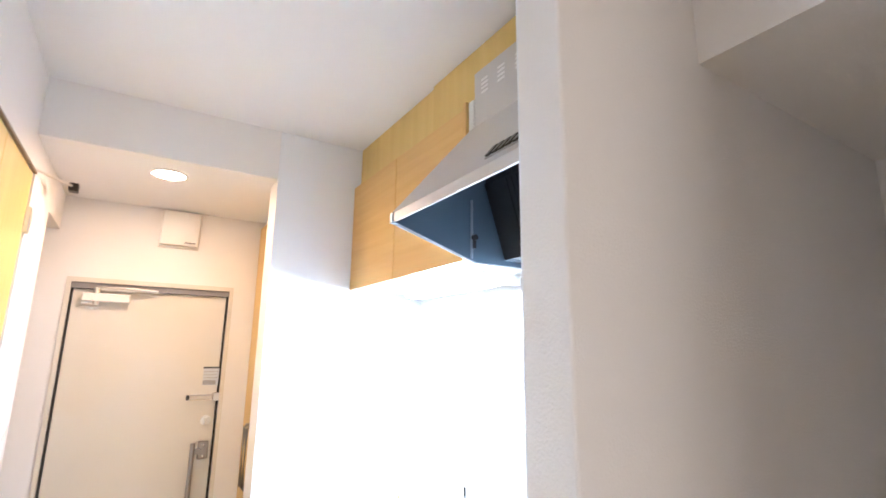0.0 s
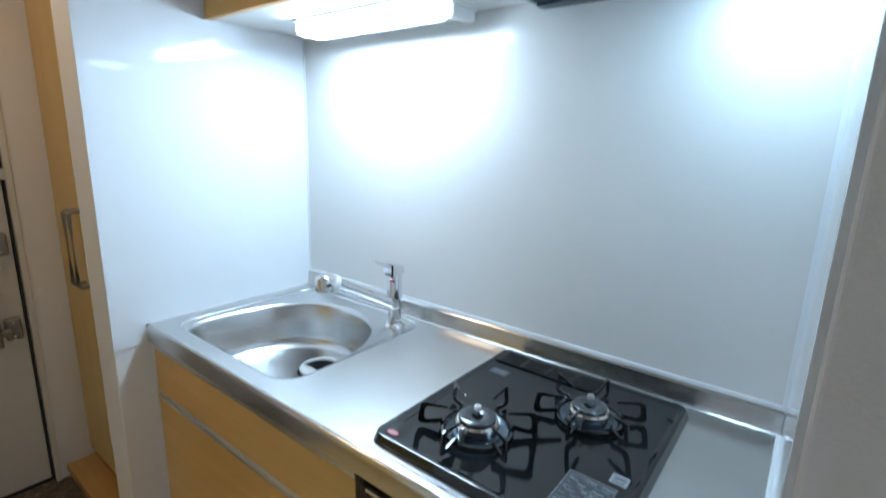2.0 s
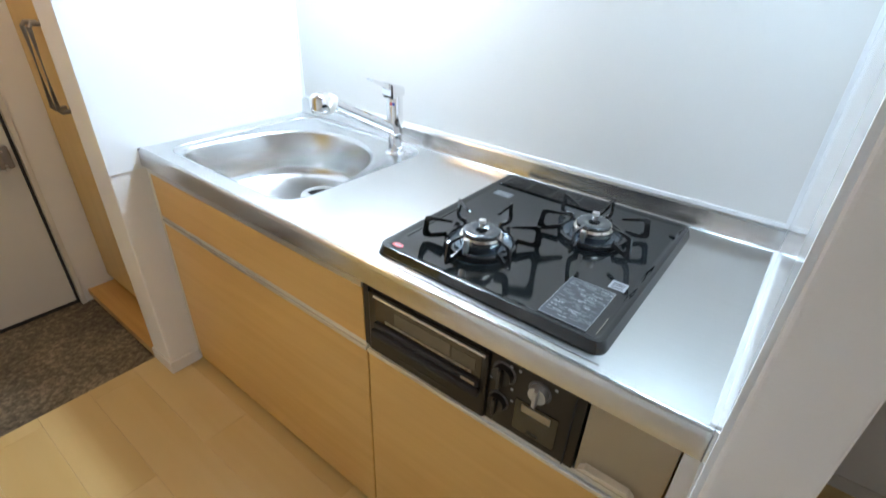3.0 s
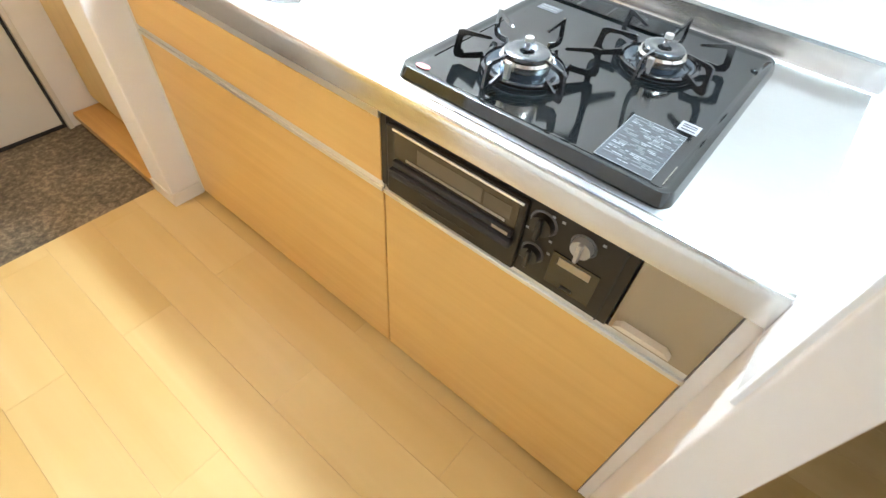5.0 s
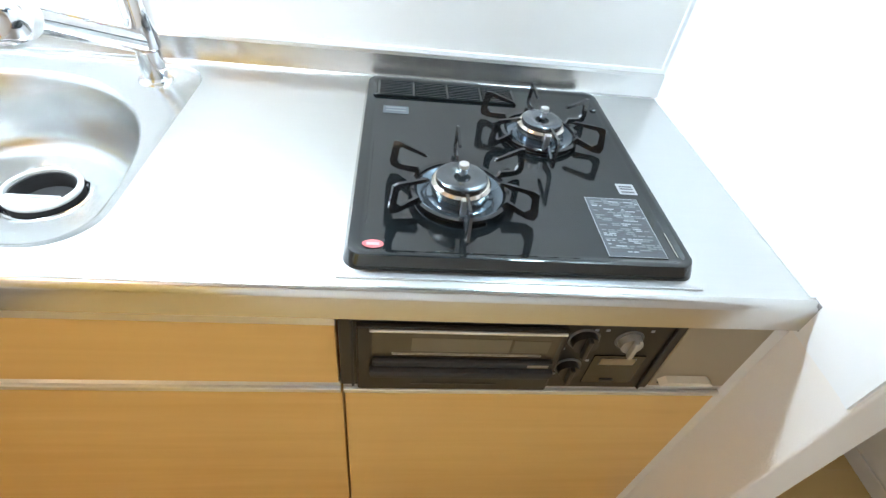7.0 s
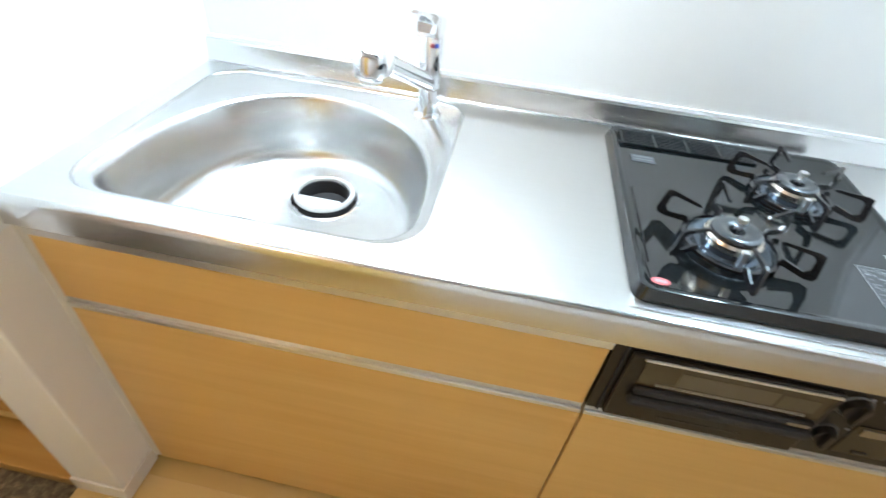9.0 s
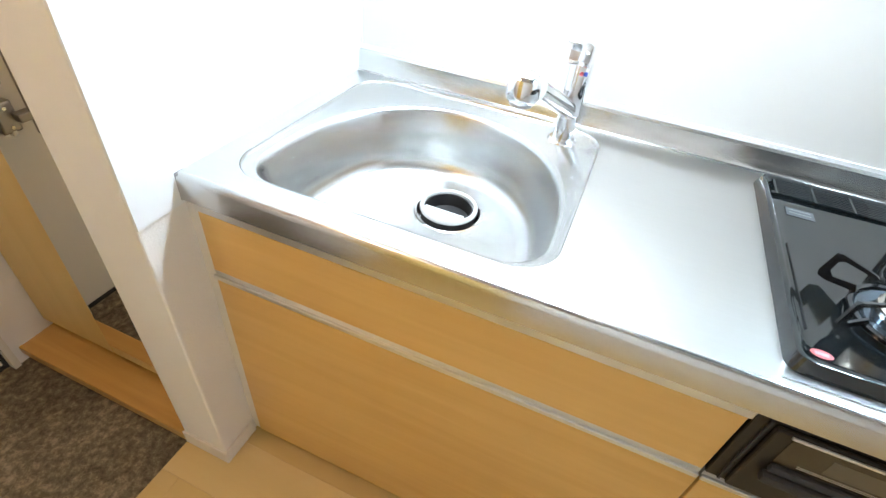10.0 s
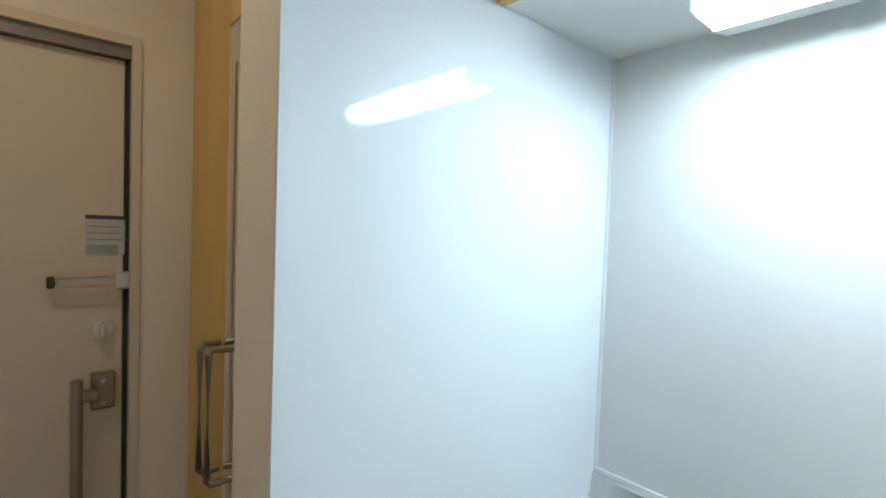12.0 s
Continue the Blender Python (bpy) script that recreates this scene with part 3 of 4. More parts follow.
def counter():
    c = thing("worktop", (0.3, 0.66, 0.757), "brushed stainless steel worktop with a raised back edge", "worktop")
    x0, x1, y0, y1 = -0.008, XB - 0.004, YR + 0.005, YL - 0.005
    inner = basin_outline(0.0)
    o = [(x0 + 0.012, y0), (x1, y0), (x1, y1), (x0 + 0.012, y1)]
    bm = bmesh.new()
    vo = [bm.verts.new((x, y, CT)) for x, y in o]
    vi = [bm.verts.new((x, y, CT)) for x, y in rounded(0.044, 0.560, 0.806, 1.385, 0.075, 12)]
    es = [bm.edges.new((v[i], v[(i + 1) % len(v)])) for v in (vo, vi) for i in range(len(v))]
    bmesh.ops.triangle_fill(bm, use_beauty=True, edges=es)
    bmesh.ops.recalc_face_normals(bm, faces=bm.faces[:])
    if bm.faces and sum(f.normal.z for f in bm.faces) < 0:
        bmesh.ops.reverse_faces(bm, faces=bm.faces[:])
    part("top_sheet", bm, M_STEEL, c)
    # rolled front edge
    prof = [(x0 + 0.012, CT)]
    for i in range(1, 9):
        a = math.pi / 2 * i / 8
        prof.append((x0 + 0.012 - 0.012 * math.sin(a), CT - 0.012 + 0.012 * math.cos(a)))
    prof += [(x0, 0.769), (x0 + 0.004, 0.766), (x0 + 0.018, 0.766), (x0 + 0.018, CT - 0.004), (x0 + 0.016, CT - 0.002)]
    part("front_edge", prism(bmesh.new(), prof, "y", y0, y1), M_STEEL2, c, smooth=True)
    part("end_cap", B(x0, x0 + 0.03, y0 - 0.004, y0, 0.766, CT, bevel=0.001, segs=1), M_DFRAME, c, "dark end seal")
    part("end_cap", B(x0, x0 + 0.03, y1, y1 + 0.004, 0.766, CT, bevel=0.001, segs=1), M_DFRAME, c, "dark end seal")
    # back edge
    prof = [(x1 - 0.024, CT + 0.0005), (x1 - 0.019, CT + 0.003), (x1 - 0.016, CT + 0.010), (x1 - 0.014, CT + 0.045), (x1 - 0.010, CT + 0.050), (x1, CT + 0.050), (x1, CT + 0.0005)]
    part("splash_rail", prism(bmesh.new(), prof, "y", y0, y1), M_STEEL2, c, "upturned back edge", smooth=True)
    part("pressed_ridge", B(0.0135, 0.0165, 0.040, 0.512, CT, CT + 0.0012, bevel=0.0005, segs=1), M_STEEL2, c, "shallow ridge before the stove")
    part("seal", B(x1 - 0.007, x1 - 0.001, y0, y1, CT + 0.050, CT + 0.058), M_CAULK, c, "white seal")
    part("seal", B(x0 + 0.02, x1 - 0.03, y1, y1 + 0.004, CT - 0.002, CT + 0.005), M_CAULK, c, "white seal")
    part("seal", B(x0 + 0.015, x1 - 0.02, y0 - 0.002, y0 + 0.007, CT, CT + 0.003, bevel=0.001, segs=1), M_CAULK, c, "white seal")
    # basin
    s = thing("sink", (0.25, 1.097, 0.65), "stainless steel sink basin with an arched back, empty", "sink")
    bm = bmesh.new()
    rings = []
    for g, z in ((0.006, CT - 0.006), (0.0, CT - 0.010), (-0.006, CT - 0.02), (-0.012, CT - 0.12), (-0.018, CT - 0.142), (-0.032, CT - 0.157), (-0.055, CT - 0.163), (-0.09, CT - 0.165)):
        rings.append([bm.verts.new((x, y, z)) for x, y in basin_outline(g)])
    for p, q in zip(rings, rings[1:]):
        for i in range(len(p)):
            bm.faces.new((p[i], q[i], q[(i + 1) % len(p)], p[(i + 1) % len(p)]))
    dc, dr = (0.350, 1.072), 0.078
    ring = [bm.verts.new((dc[0] + dr * math.cos(2 * math.pi * i / 40), dc[1] + dr * math.sin(2 * math.pi * i / 40), CT - 0.168)) for i in range(40)]
    es = [bm.edges.get((rings[-1][i], rings[-1][(i + 1) % len(rings[-1])])) for i in range(len(rings[-1]))]
    es += [bm.edges.new((ring[i], ring[(i + 1) % 40])) for i in range(40)]
    bmesh.ops.triangle_fill(bm, use_beauty=True, edges=es)
    lip = [[bm.verts.new((x, y, z)) for x, y in rounded(0.044 + o, 0.560 - o, 0.806 + o, 1.385 - o, 0.075 - o, 12)] for o, z in ((0.0, CT), (0.001, CT - 0.003), (0.005, CT - 0.006))]
    for p, q in zip(lip, lip[1:]):
        for i in range(len(p)):
            bm.faces.new((p[i], q[i], q[(i + 1) % len(p)], p[(i + 1) % len(p)]))
    es = []
    for ring_ in (lip[-1], rings[0]):
        for i in range(len(ring_)):
            a, c_ = ring_[i], ring_[(i + 1) % len(ring_)]
            es.append(bm.edges.get((a, c_)) or bm.edges.new((a, c_)))
    bmesh.ops.triangle_fill(bm, use_beauty=True, edges=es)
    bmesh.ops.recalc_face_normals(bm, faces=bm.faces[:])
    part("basin", bm, M_SINK, s, smooth=True, angle=50)
    z = CT - 0.168
    bm = lathe(bmesh.new(), (*dc, z), [(0.078, 0.0), (0.076, 0.003), (0.071, 0.002), (0.067, -0.006), (0.065, -0.03), (0.0, -0.032)], 44)
    part("drain_rim", bm, M_CHROME, s, "polished drain rim", smooth=True)
    k = thing("drain_strainer", (dc[0], dc[1], z - 0.03), "pale grey ring strainer with a half cover in the drain", "strainer")
    part("cup", lathe(bmesh.new(), (*dc, z), [(0.0, -0.018), (0.048, -0.018), (0.051, 0.010), (0.060, 0.010), (0.062, -0.004), (0.060, -0.026), (0.0, -0.027)], 44), M_RUBBER, k, "black strainer cup", smooth=True)
    part("ring", lathe(bmesh.new(), (*dc, z), [(0.0545, 0.010), (0.055, 0.015), (0.0575, 0.0175), (0.062, 0.017), (0.0645, 0.012), (0.063, 0.007), (0.0615, 0.009)], 52), M_GREYRUB, k, smooth=True)
    xc = -0.029
    lim = math.acos(xc / 0.0555)
    seg = [(dc[0] + 0.0555 * math.cos(a), dc[1] + 0.0555 * math.sin(a)) for a in [lim + (2 * math.pi - 2 * lim) * i / 20 for i in range(21)]]
    part("half_cover", prism(bmesh.new(), seg, "z", z + 0.009, z + 0.0145), M_GREYRUB, k, "pale grey half cover")
    part("crossbar", B(dc[0] + xc - 0.002, dc[0] + xc + 0.005, dc[1] - 0.045, dc[1] + 0.045, z + 0.008, z + 0.0175, bevel=0.0015), M_GREYRUB, k)
    return c


counter()


def faucet():
    x, y = 0.500, 0.888
    f = thing("faucet", (x, y, CT), "chrome single-lever mixer tap with a swivel spout", "tap")
    part("base_plate", lathe(bmesh.new(), (x, y, CT - 0.006), [(0.0, 0.006), (0.026, 0.006), (0.030, 0.003), (0.031, 0.0)], 32), M_CHROME, f, smooth=True)
    part("body", lathe(bmesh.new(), (x, y, CT), [(0.021, -0.006), (0.021, 0.05), (0.0205, 0.052), (0.0235, 0.056), (0.0235, 0.157), (0.021, 0.163), (0.0, 0.164)], 32), M_CHROME, f, smooth=True)
    hx, hy = 0.280, 0.946
    d = Vector((hx - x, hy - y, 0)).normalized()
    p0 = Vector((x, y, CT + 0.066)) + d * 0.010
    p2 = Vector((hx, hy, CT + 0.174)) - d * 0.01
    pts = [p0.lerp(p2, i / 6) for i in range(7)]
    part("spout", sweep(bmesh.new(), pts, 0.0185, 20), M_CHROME, f, "long rising chrome spout", smooth=True)
    bm = lathe(bmesh.new(), (hx, hy, CT), [(0.0, 0.144), (0.022, 0.144), (0.0255, 0.147), (0.0275, 0.154), (0.0275, 0.172), (0.026, 0.182), (0.020, 0.189), (0.010, 0.192), (0.0, 0.193)], 32)
    h = part("spray_head", bm, M_CHROME, f, "chrome spray head", smooth=True)
    part("collar", C(p2 - d * 0.024 - Vector((0, 0, 0.016)), p2 - d * 0.010 - Vector((0, 0, 0.009)), 0.025, 0.026, 28), M_WHITE, h, "pale plastic collar", smooth=True)
    part("nozzle", C((hx, hy, CT + 0.138), (hx, hy, CT + 0.144), 0.019, 0.020, 24), M_GREYRUB, h, "grey nozzle")
    # lever
    t = Vector((-1.0, 0.16, 0)).normalized()
    top = Vector((x, y, CT + 0.166))
    side = Vector((-t.y, t.x, 0))
    bm = bmesh.new()
    secs = []
    for s_, w, z0, z1 in ((-0.023, 0.015, 0.0, 0.016), (-0.021, 0.020, -0.001, 0.021), (0.022, 0.022, -0.010, 0.034), (0.028, 0.020, 0.000, 0.035)):
        c = top + t * s_
        secs.append([bm.verts.new(c + side * w * a + Vector((0, 0, h))) for a, h in ((-1, z0), (1, z0), (1, z1 - 0.004), (0.72, z1), (-0.72, z1), (-1, z1 - 0.004))])
    for a, b in zip(secs, secs[1:]):
        for i in range(6):
            bm.faces.new((a[i], a[(i + 1) % 6], b[(i + 1) % 6], b[i]))
    bm.faces.new(secs[0][::-1])
    bm.faces.new(secs[-1])
    bmesh.ops.recalc_face_normals(bm, faces=bm.faces[:])
    lv = part("lever", bm, M_CHROME, f, "angular chrome lever cap")
    bm = bmesh.new()
    secs = []
    for s_, w, z, th in ((0.024, 0.017, 0.024, 0.018), (0.045, 0.015, 0.032, 0.012), (0.082, 0.013, 0.048, 0.008), (0.088, 0.011, 0.050, 0.005)):
        c = top + t * s_ + Vector((0, 0, z))
        secs.append([bm.verts.new(c + side * w * a + Vector((0, 0, th * b / 2))) for a, b in ((-1, -1), (1, -1), (0.8, 1), (-0.8, 1))])
    for a, b in zip(secs, secs[1:]):
        for i in range(4):
            bm.faces.new((a[i], a[(i + 1) % 4], b[(i + 1) % 4], b[i]))
    bm.faces.new(secs[0][::-1])
    bm.faces.new(secs[-1])
    part("lever_blade", bm, M_CHROME, lv)
    part("mark", C((x - 0.020, y - 0.006, CT + 0.145), (x - 0.0240, y - 0.006, CT + 0.140), 0.004, n=12), M_RED, f, "red heat mark")
    part("mark", C((x - 0.018, y - 0.013, CT + 0.145), (x - 0.0215, y - 0.014, CT + 0.140), 0.004, n=12), M_BLUE, f, "blue cold mark")


faucet()


def stove():
    s = thing("gas_stove", (0.27, 0.275, CT), "built-in gas stove with a glossy black top and two burners", "stove")
    X0, X1, Y0, Y1, Z = 0.031, 0.538, 0.044, 0.505, 0.840
    bm = bmesh.new()
    rings = []
    for g, z, r in ((0.002, CT, 0.022), (0.0, CT + 0.008, 0.022), (-0.004, Z, 0.020), (-0.008, Z + 0.001, 0.018), (-0.014, Z - 0.001, 0.014), (-0.018, Z - 0.003, 0.012)):
        rings.append([bm.verts.new((x, y, z)) for x, y in rounded(X0 - g, X1 + g, Y0 - g, Y1 + g, r)])
    for p, q in zip(rings, rings[1:]):
        for i in range(len(p)):
            bm.faces.new((p[i], p[(i + 1) % len(p)], q[(i + 1) % len(p)], q[i]))
    bm.faces.new(rings[-1])
    part("top_plate", bm, M_ENAMEL, s, smooth=True)
    ZT = Z - 0.003
    v = part("exhaust_vent", B(0.458, 0.514, 0.225, 0.482, ZT, ZT + 0.0015, bevel=0.0005, segs=1), M_IRON, s, "long slotted exhaust grille")
    part("frame", B(0.456, 0.4585, 0.222, 0.484, ZT, ZT + 0.005, bevel=0.001, segs=1), M_ENAMEL, v)
    part("frame", B(0.5135, 0.516, 0.222, 0.484, ZT, ZT + 0.005, bevel=0.001, segs=1), M_ENAMEL, v)
    for a in (0.222, 0.286, 0.350, 0.414, 0.479):
        part("divider", B(0.4585, 0.5135, a, a + 0.004, ZT + 0.0015, ZT + 0.0045), M_ENAMEL, v)
    for a in (0.226, 0.290, 0.354, 0.418):
        for i in range(8):
            x = 0.4605 + i * 0.0067
            part("slat", B(x, x + 0.0038, a, a + 0.060, ZT + 0.0015, ZT + 0.005, bevel=0.0008, segs=1), M_ENAMEL, v)
    for a in (0.068, 0.484):
        part("foot_stud", lathe(bmesh.new(), (0.462, a, ZT), [(0.006, 0.0), (0.006, 0.003), (0.004, 0.0045), (0.0, 0.005)], 16), M_ENAMEL, s, "small black stud", smooth=True)
    part("ridge", B(0.10, 0.30, 0.480, 0.4815, ZT, ZT + 0.0012), M_IRON, s)
    part("ridge", B(0.056, 0.105, 0.0645, 0.0658, ZT, ZT + 0.001), M_BRASS, s, "thin pale wear line")
    for bx, by, k in ((0.170, 0.352, 1.0), (0.353, 0.199, 0.94)):
        c = (bx, by, ZT)
        pan = part("burner", lathe(bmesh.new(), c, [(0.066 * k, 0.0), (0.066 * k, 0.004), (0.062 * k, 0.007), (0.056 * k, 0.005), (0.048 * k, 0.001), (0.041 * k, 0.003), (0.039 * k, 0.014), (0.039 * k, 0.022)], 48), M_BOWL, s, "burner with a dark shiny drip bowl", smooth=True)
        part("flame_ring", lathe(bmesh.new(), c, [(0.040 * k, 0.010), (0.043 * k, 0.013), (0.043 * k, 0.022), (0.040 * k, 0.026), (0.030 * k, 0.027)], 40), M_BRASS, pan, "steel flame ring", smooth=True)
        part("burner_cap", lathe(bmesh.new(), c, [(0.034 * k, 0.025), (0.037 * k, 0.028), (0.0365 * k, 0.032), (0.032 * k, 0.0345), (0.020, 0.034), (0.012, 0.031), (0.011, 0.024), (0.0, 0.024)], 40), M_CAP, pan, "black burner cap", smooth=True)
        part("sensor", C((bx, by, ZT + 0.02), (bx, by, ZT + 0.047), 0.0055, n=16), M_CHROME, pan, "polished heat sensor pin", smooth=True)
        part("sensor_head", C((bx, by, ZT + 0.047), (bx, by, ZT + 0.053), 0.0070, n=20), M_ALU, pan, "pale sensor head", smooth=True)
        part("igniter", B(bx - 0.055, bx - 0.047, by - 0.004, by + 0.004, ZT + 0.004, ZT + 0.03), M_ALU, pan, "small igniter post")
        # trivet: a ring with six forked fingers
        R = 0.069 * k
        tr = part("trivet", lathe(bmesh.new(), c, [(R + 0.003, 0.005), (R + 0.003, 0.010), (R - 0.003, 0.010), (R - 0.003, 0.005), (R + 0.003, 0.005)], 48), M_IRON, s, "black enamel trivet ring", smooth=True)
        for j in range(6):
            a = radians(60 * j)
            ux, uy = math.cos(a), math.sin(a)
            wx, wy = -uy * 0.0019, ux * 0.0019
            prof = [(R - 0.004, 0.010), (R + 0.034, 0.004), (R + 0.045, 0.006), (R + 0.048, 0.014), (R + 0.042, 0.049), (R + 0.034, 0.051), (R - 0.010, 0.046), (R - 0.014, 0.043), (R - 0.010, 0.041), (R + 0.028, 0.043), (R + 0.034, 0.038), (R + 0.036, 0.020), (R + 0.030, 0.014), (R + 0.002, 0.020)]
            fb = bmesh.new()
            va = [fb.verts.new((bx + ux * r + wx, by + uy * r + wy, ZT + h)) for r, h in prof]
            vb = [fb.verts.new((bx + ux * r - wx, by + uy * r - wy, ZT + h)) for r, h in prof]
            fb.faces.new(va)
            fb.faces.new(vb[::-1])
            for i in range(len(prof)):
                fb.faces.new((va[i], vb[i], vb[(i + 1) % len(prof)], va[(i + 1) % len(prof)]))
            bmesh.ops.recalc_face_normals(fb, faces=fb.faces[:])
            part("finger", fb, M_IRON, tr)
    # stickers
    z = ZT
    w = part("warning_label", B(0.053, 0.180, 0.080, 0.162, z, z + 0.0006), M_PAPER, s, "silver warning label with fine print")
    rng = random.Random(4)
    bm = B(0.053, 0.0538, 0.080, 0.162, z + 0.0006, z + 0.0010)
    box(bm, 0.1792, 0.180, 0.080, 0.162, z + 0.0006, z + 0.0010)
    box(bm, 0.0538, 0.1792, 0.080, 0.0808, z + 0.0006, z + 0.0010)
    box(bm, 0.0538, 0.1792, 0.1612, 0.162, z + 0.0006, z + 0.0010)
    part("border", bm, M_PRINTW, w, "thin white border")
    xx = 0.176
    row = 0
    while xx > 0.058:
        if row % 9 != 5:
            a = 0.156
            while a > 0.086:
                l = rng.uniform(0.003, 0.016)
                part("print", B(xx - 0.0019, xx, max(a - l, 0.082), a, z + 0.0006, z + 0.0009), rng.choice((M_PRINT, M_PRINT, M_PAPER2, M_PAPER2, M_PRINTW)), w)
                a -= l + rng.uniform(0.0008, 0.004)
        xx -= 0.0036
        row += 1
    w = part("approval_label", B(0.193, 0.220, 0.072, 0.101, z, z + 0.0006), M_PRINTW, s, "small white approval label")
    for xx in (0.214, 0.208, 0.200):
        part("print", B(xx - 0.003, xx, 0.076, 0.097, z + 0.0006, z + 0.001), M_PRINT, w)
    w = part("maker_label", B(0.395, 0.422, 0.425, 0.470, z, z + 0.0006), M_PAPER, s, "small grey label")
    for xx in (0.417, 0.407):
        part("print", B(xx - 0.003, xx, 0.43, 0.465, z + 0.0006, z + 0.001), M_PAPER2, w)
    bm = bmesh.new()
    vs = [bm.verts.new((0.058 + 0.0075 * math.cos(2 * math.pi * i / 24), 0.470 + 0.0135 * math.sin(2 * math.pi * i / 24), z + 0.0008)) for i in range(24)]
    bm.faces.new(vs)
    w = part("round_label", bm, M_RED, s, "red oval sticker")
    part("print", B(0.0555, 0.0605, 0.462, 0.478, z + 0.0009, z + 0.0012), M_PRINTW, w)


stove()


def grill():
    g = thing("fish_grill", (0.02, 0.27, 0.60), "black fish grill front with glass window and control knobs", "grill")
    F = -0.002
    part("front_panel", B(F, 0.05, 0.037, 0.511, 0.607, 0.764, bevel=0.001, segs=1), M_GRILL, g)
    d = part("grill_door", B(F - 0.010, F, 0.205, 0.487, 0.611, 0.758, bevel=0.003), M_GRILL, g, "dark brownish grill door")
    w = part("window", B(F - 0.0115, F - 0.010, 0.216, 0.466, 0.699, 0.752), M_GRILLGLASS, d, "smoked glass window")
    part("window_frame", B(F - 0.0135, F - 0.010, 0.210, 0.470, 0.7525, 0.7568, bevel=0.0008, segs=1), M_ALU, d, "bright top strip")
    hb = part("handle", B(F - 0.026, F - 0.010, 0.212, 0.470, 0.664, 0.682, bevel=0.006), M_RUBBER, d, "black rounded handle bar", smooth=True)
    part("handle_rim", B(F - 0.019, F - 0.010, 0.216, 0.466, 0.683, 0.697, bevel=0.003), M_RUBBER, hb, "matt black upper ledge", smooth=True)
    part("handle_tag", B(F - 0.0195, F - 0.019, 0.222, 0.252, 0.687, 0.693), M_HANDLE, hb, "small pale tag")
    part("ridge", B(F - 0.0112, F - 0.010, 0.285, 0.41, 0.628, 0.632, bevel=0.0005, segs=1), M_BLACK, d)
    for zz in (0.7035, 0.7065):
        part("rack_wire", B(F - 0.0122, F - 0.0114, 0.235, 0.440, zz, zz + 0.0011), M_ALU, w, "wire seen through the glass")
    part("inner_plate", B(F - 0.0119, F - 0.0115, 0.282, 0.415, 0.712, 0.741), M_PLATE, w, "pale plate behind the glass")
    part("inner_edge", B(F - 0.0119, F - 0.0115, 0.228, 0.278, 0.712, 0.739), M_SIDE_DIM, w, "dim inner side behind the glass")
    part("side_trim", B(F - 0.004, F, 0.492, 0.4955, 0.609, 0.762), M_RUBBER, g)
    part("side_trim", B(F - 0.004, F, 0.052, 0.0545, 0.609, 0.762), M_RUBBER, g)

    def knob(y, z, r, mat, lab):
        k = part("knob", C((F, y, z), (F - 0.012, y, z), r, r * 0.94, 32), mat, g, lab, smooth=True)
        bm = B(F - 0.021, F - 0.012, y - 0.0035, y + 0.0035, z - r * 1.12, z + r * 1.05, bevel=0.002)
        part("grip", bm, mat, k)
        o = part("dial_ring", lathe(bmesh.new(), (0, 0, 0), [(r + 0.004, 0), (r + 0.003, 0.002), (r + 0.0005, 0.002)], 32), M_RING, k, "grey dial ring")
        o.data.transform(Matrix.Translation((F, y, z)) @ Matrix.Rotation(radians(-90), 4, "Y"))

    knob(0.178, 0.731, 0.019, M_BLACK, "black control knob")
    knob(0.182, 0.664, 0.0165, M_BLACK, "black control knob")
    knob(0.112, 0.731, 0.0165, M_KNOB, "silver control knob")
    p = part("battery_box", B(F - 0.002, F, 0.072, 0.150, 0.624, 0.694), M_IRON, g, "black battery cover")
    part("label", B(F - 0.0028, F - 0.002, 0.085, 0.138, 0.673, 0.688), M_HANDLE, p, "pale printed tab")
    part("catch", B(F - 0.004, F - 0.002, 0.102, 0.122, 0.629, 0.634), M_BLACK, p)
    for y, z in ((0.150, 0.752), (0.201, 0.708), (0.157, 0.680), (0.160, 0.705), (0.086, 0.752), (0.166, 0.752), (0.198, 0.645)):
        part("mark", B(F - 0.001, F, y - 0.0025, y + 0.0025, z - 0.002, z + 0.002), M_PRINTW, g, "small white symbol")


grill()

# ---- wall cabinet, lamp and hood ----
WX, WZ, WT = 0.242, 1.720, 2.186


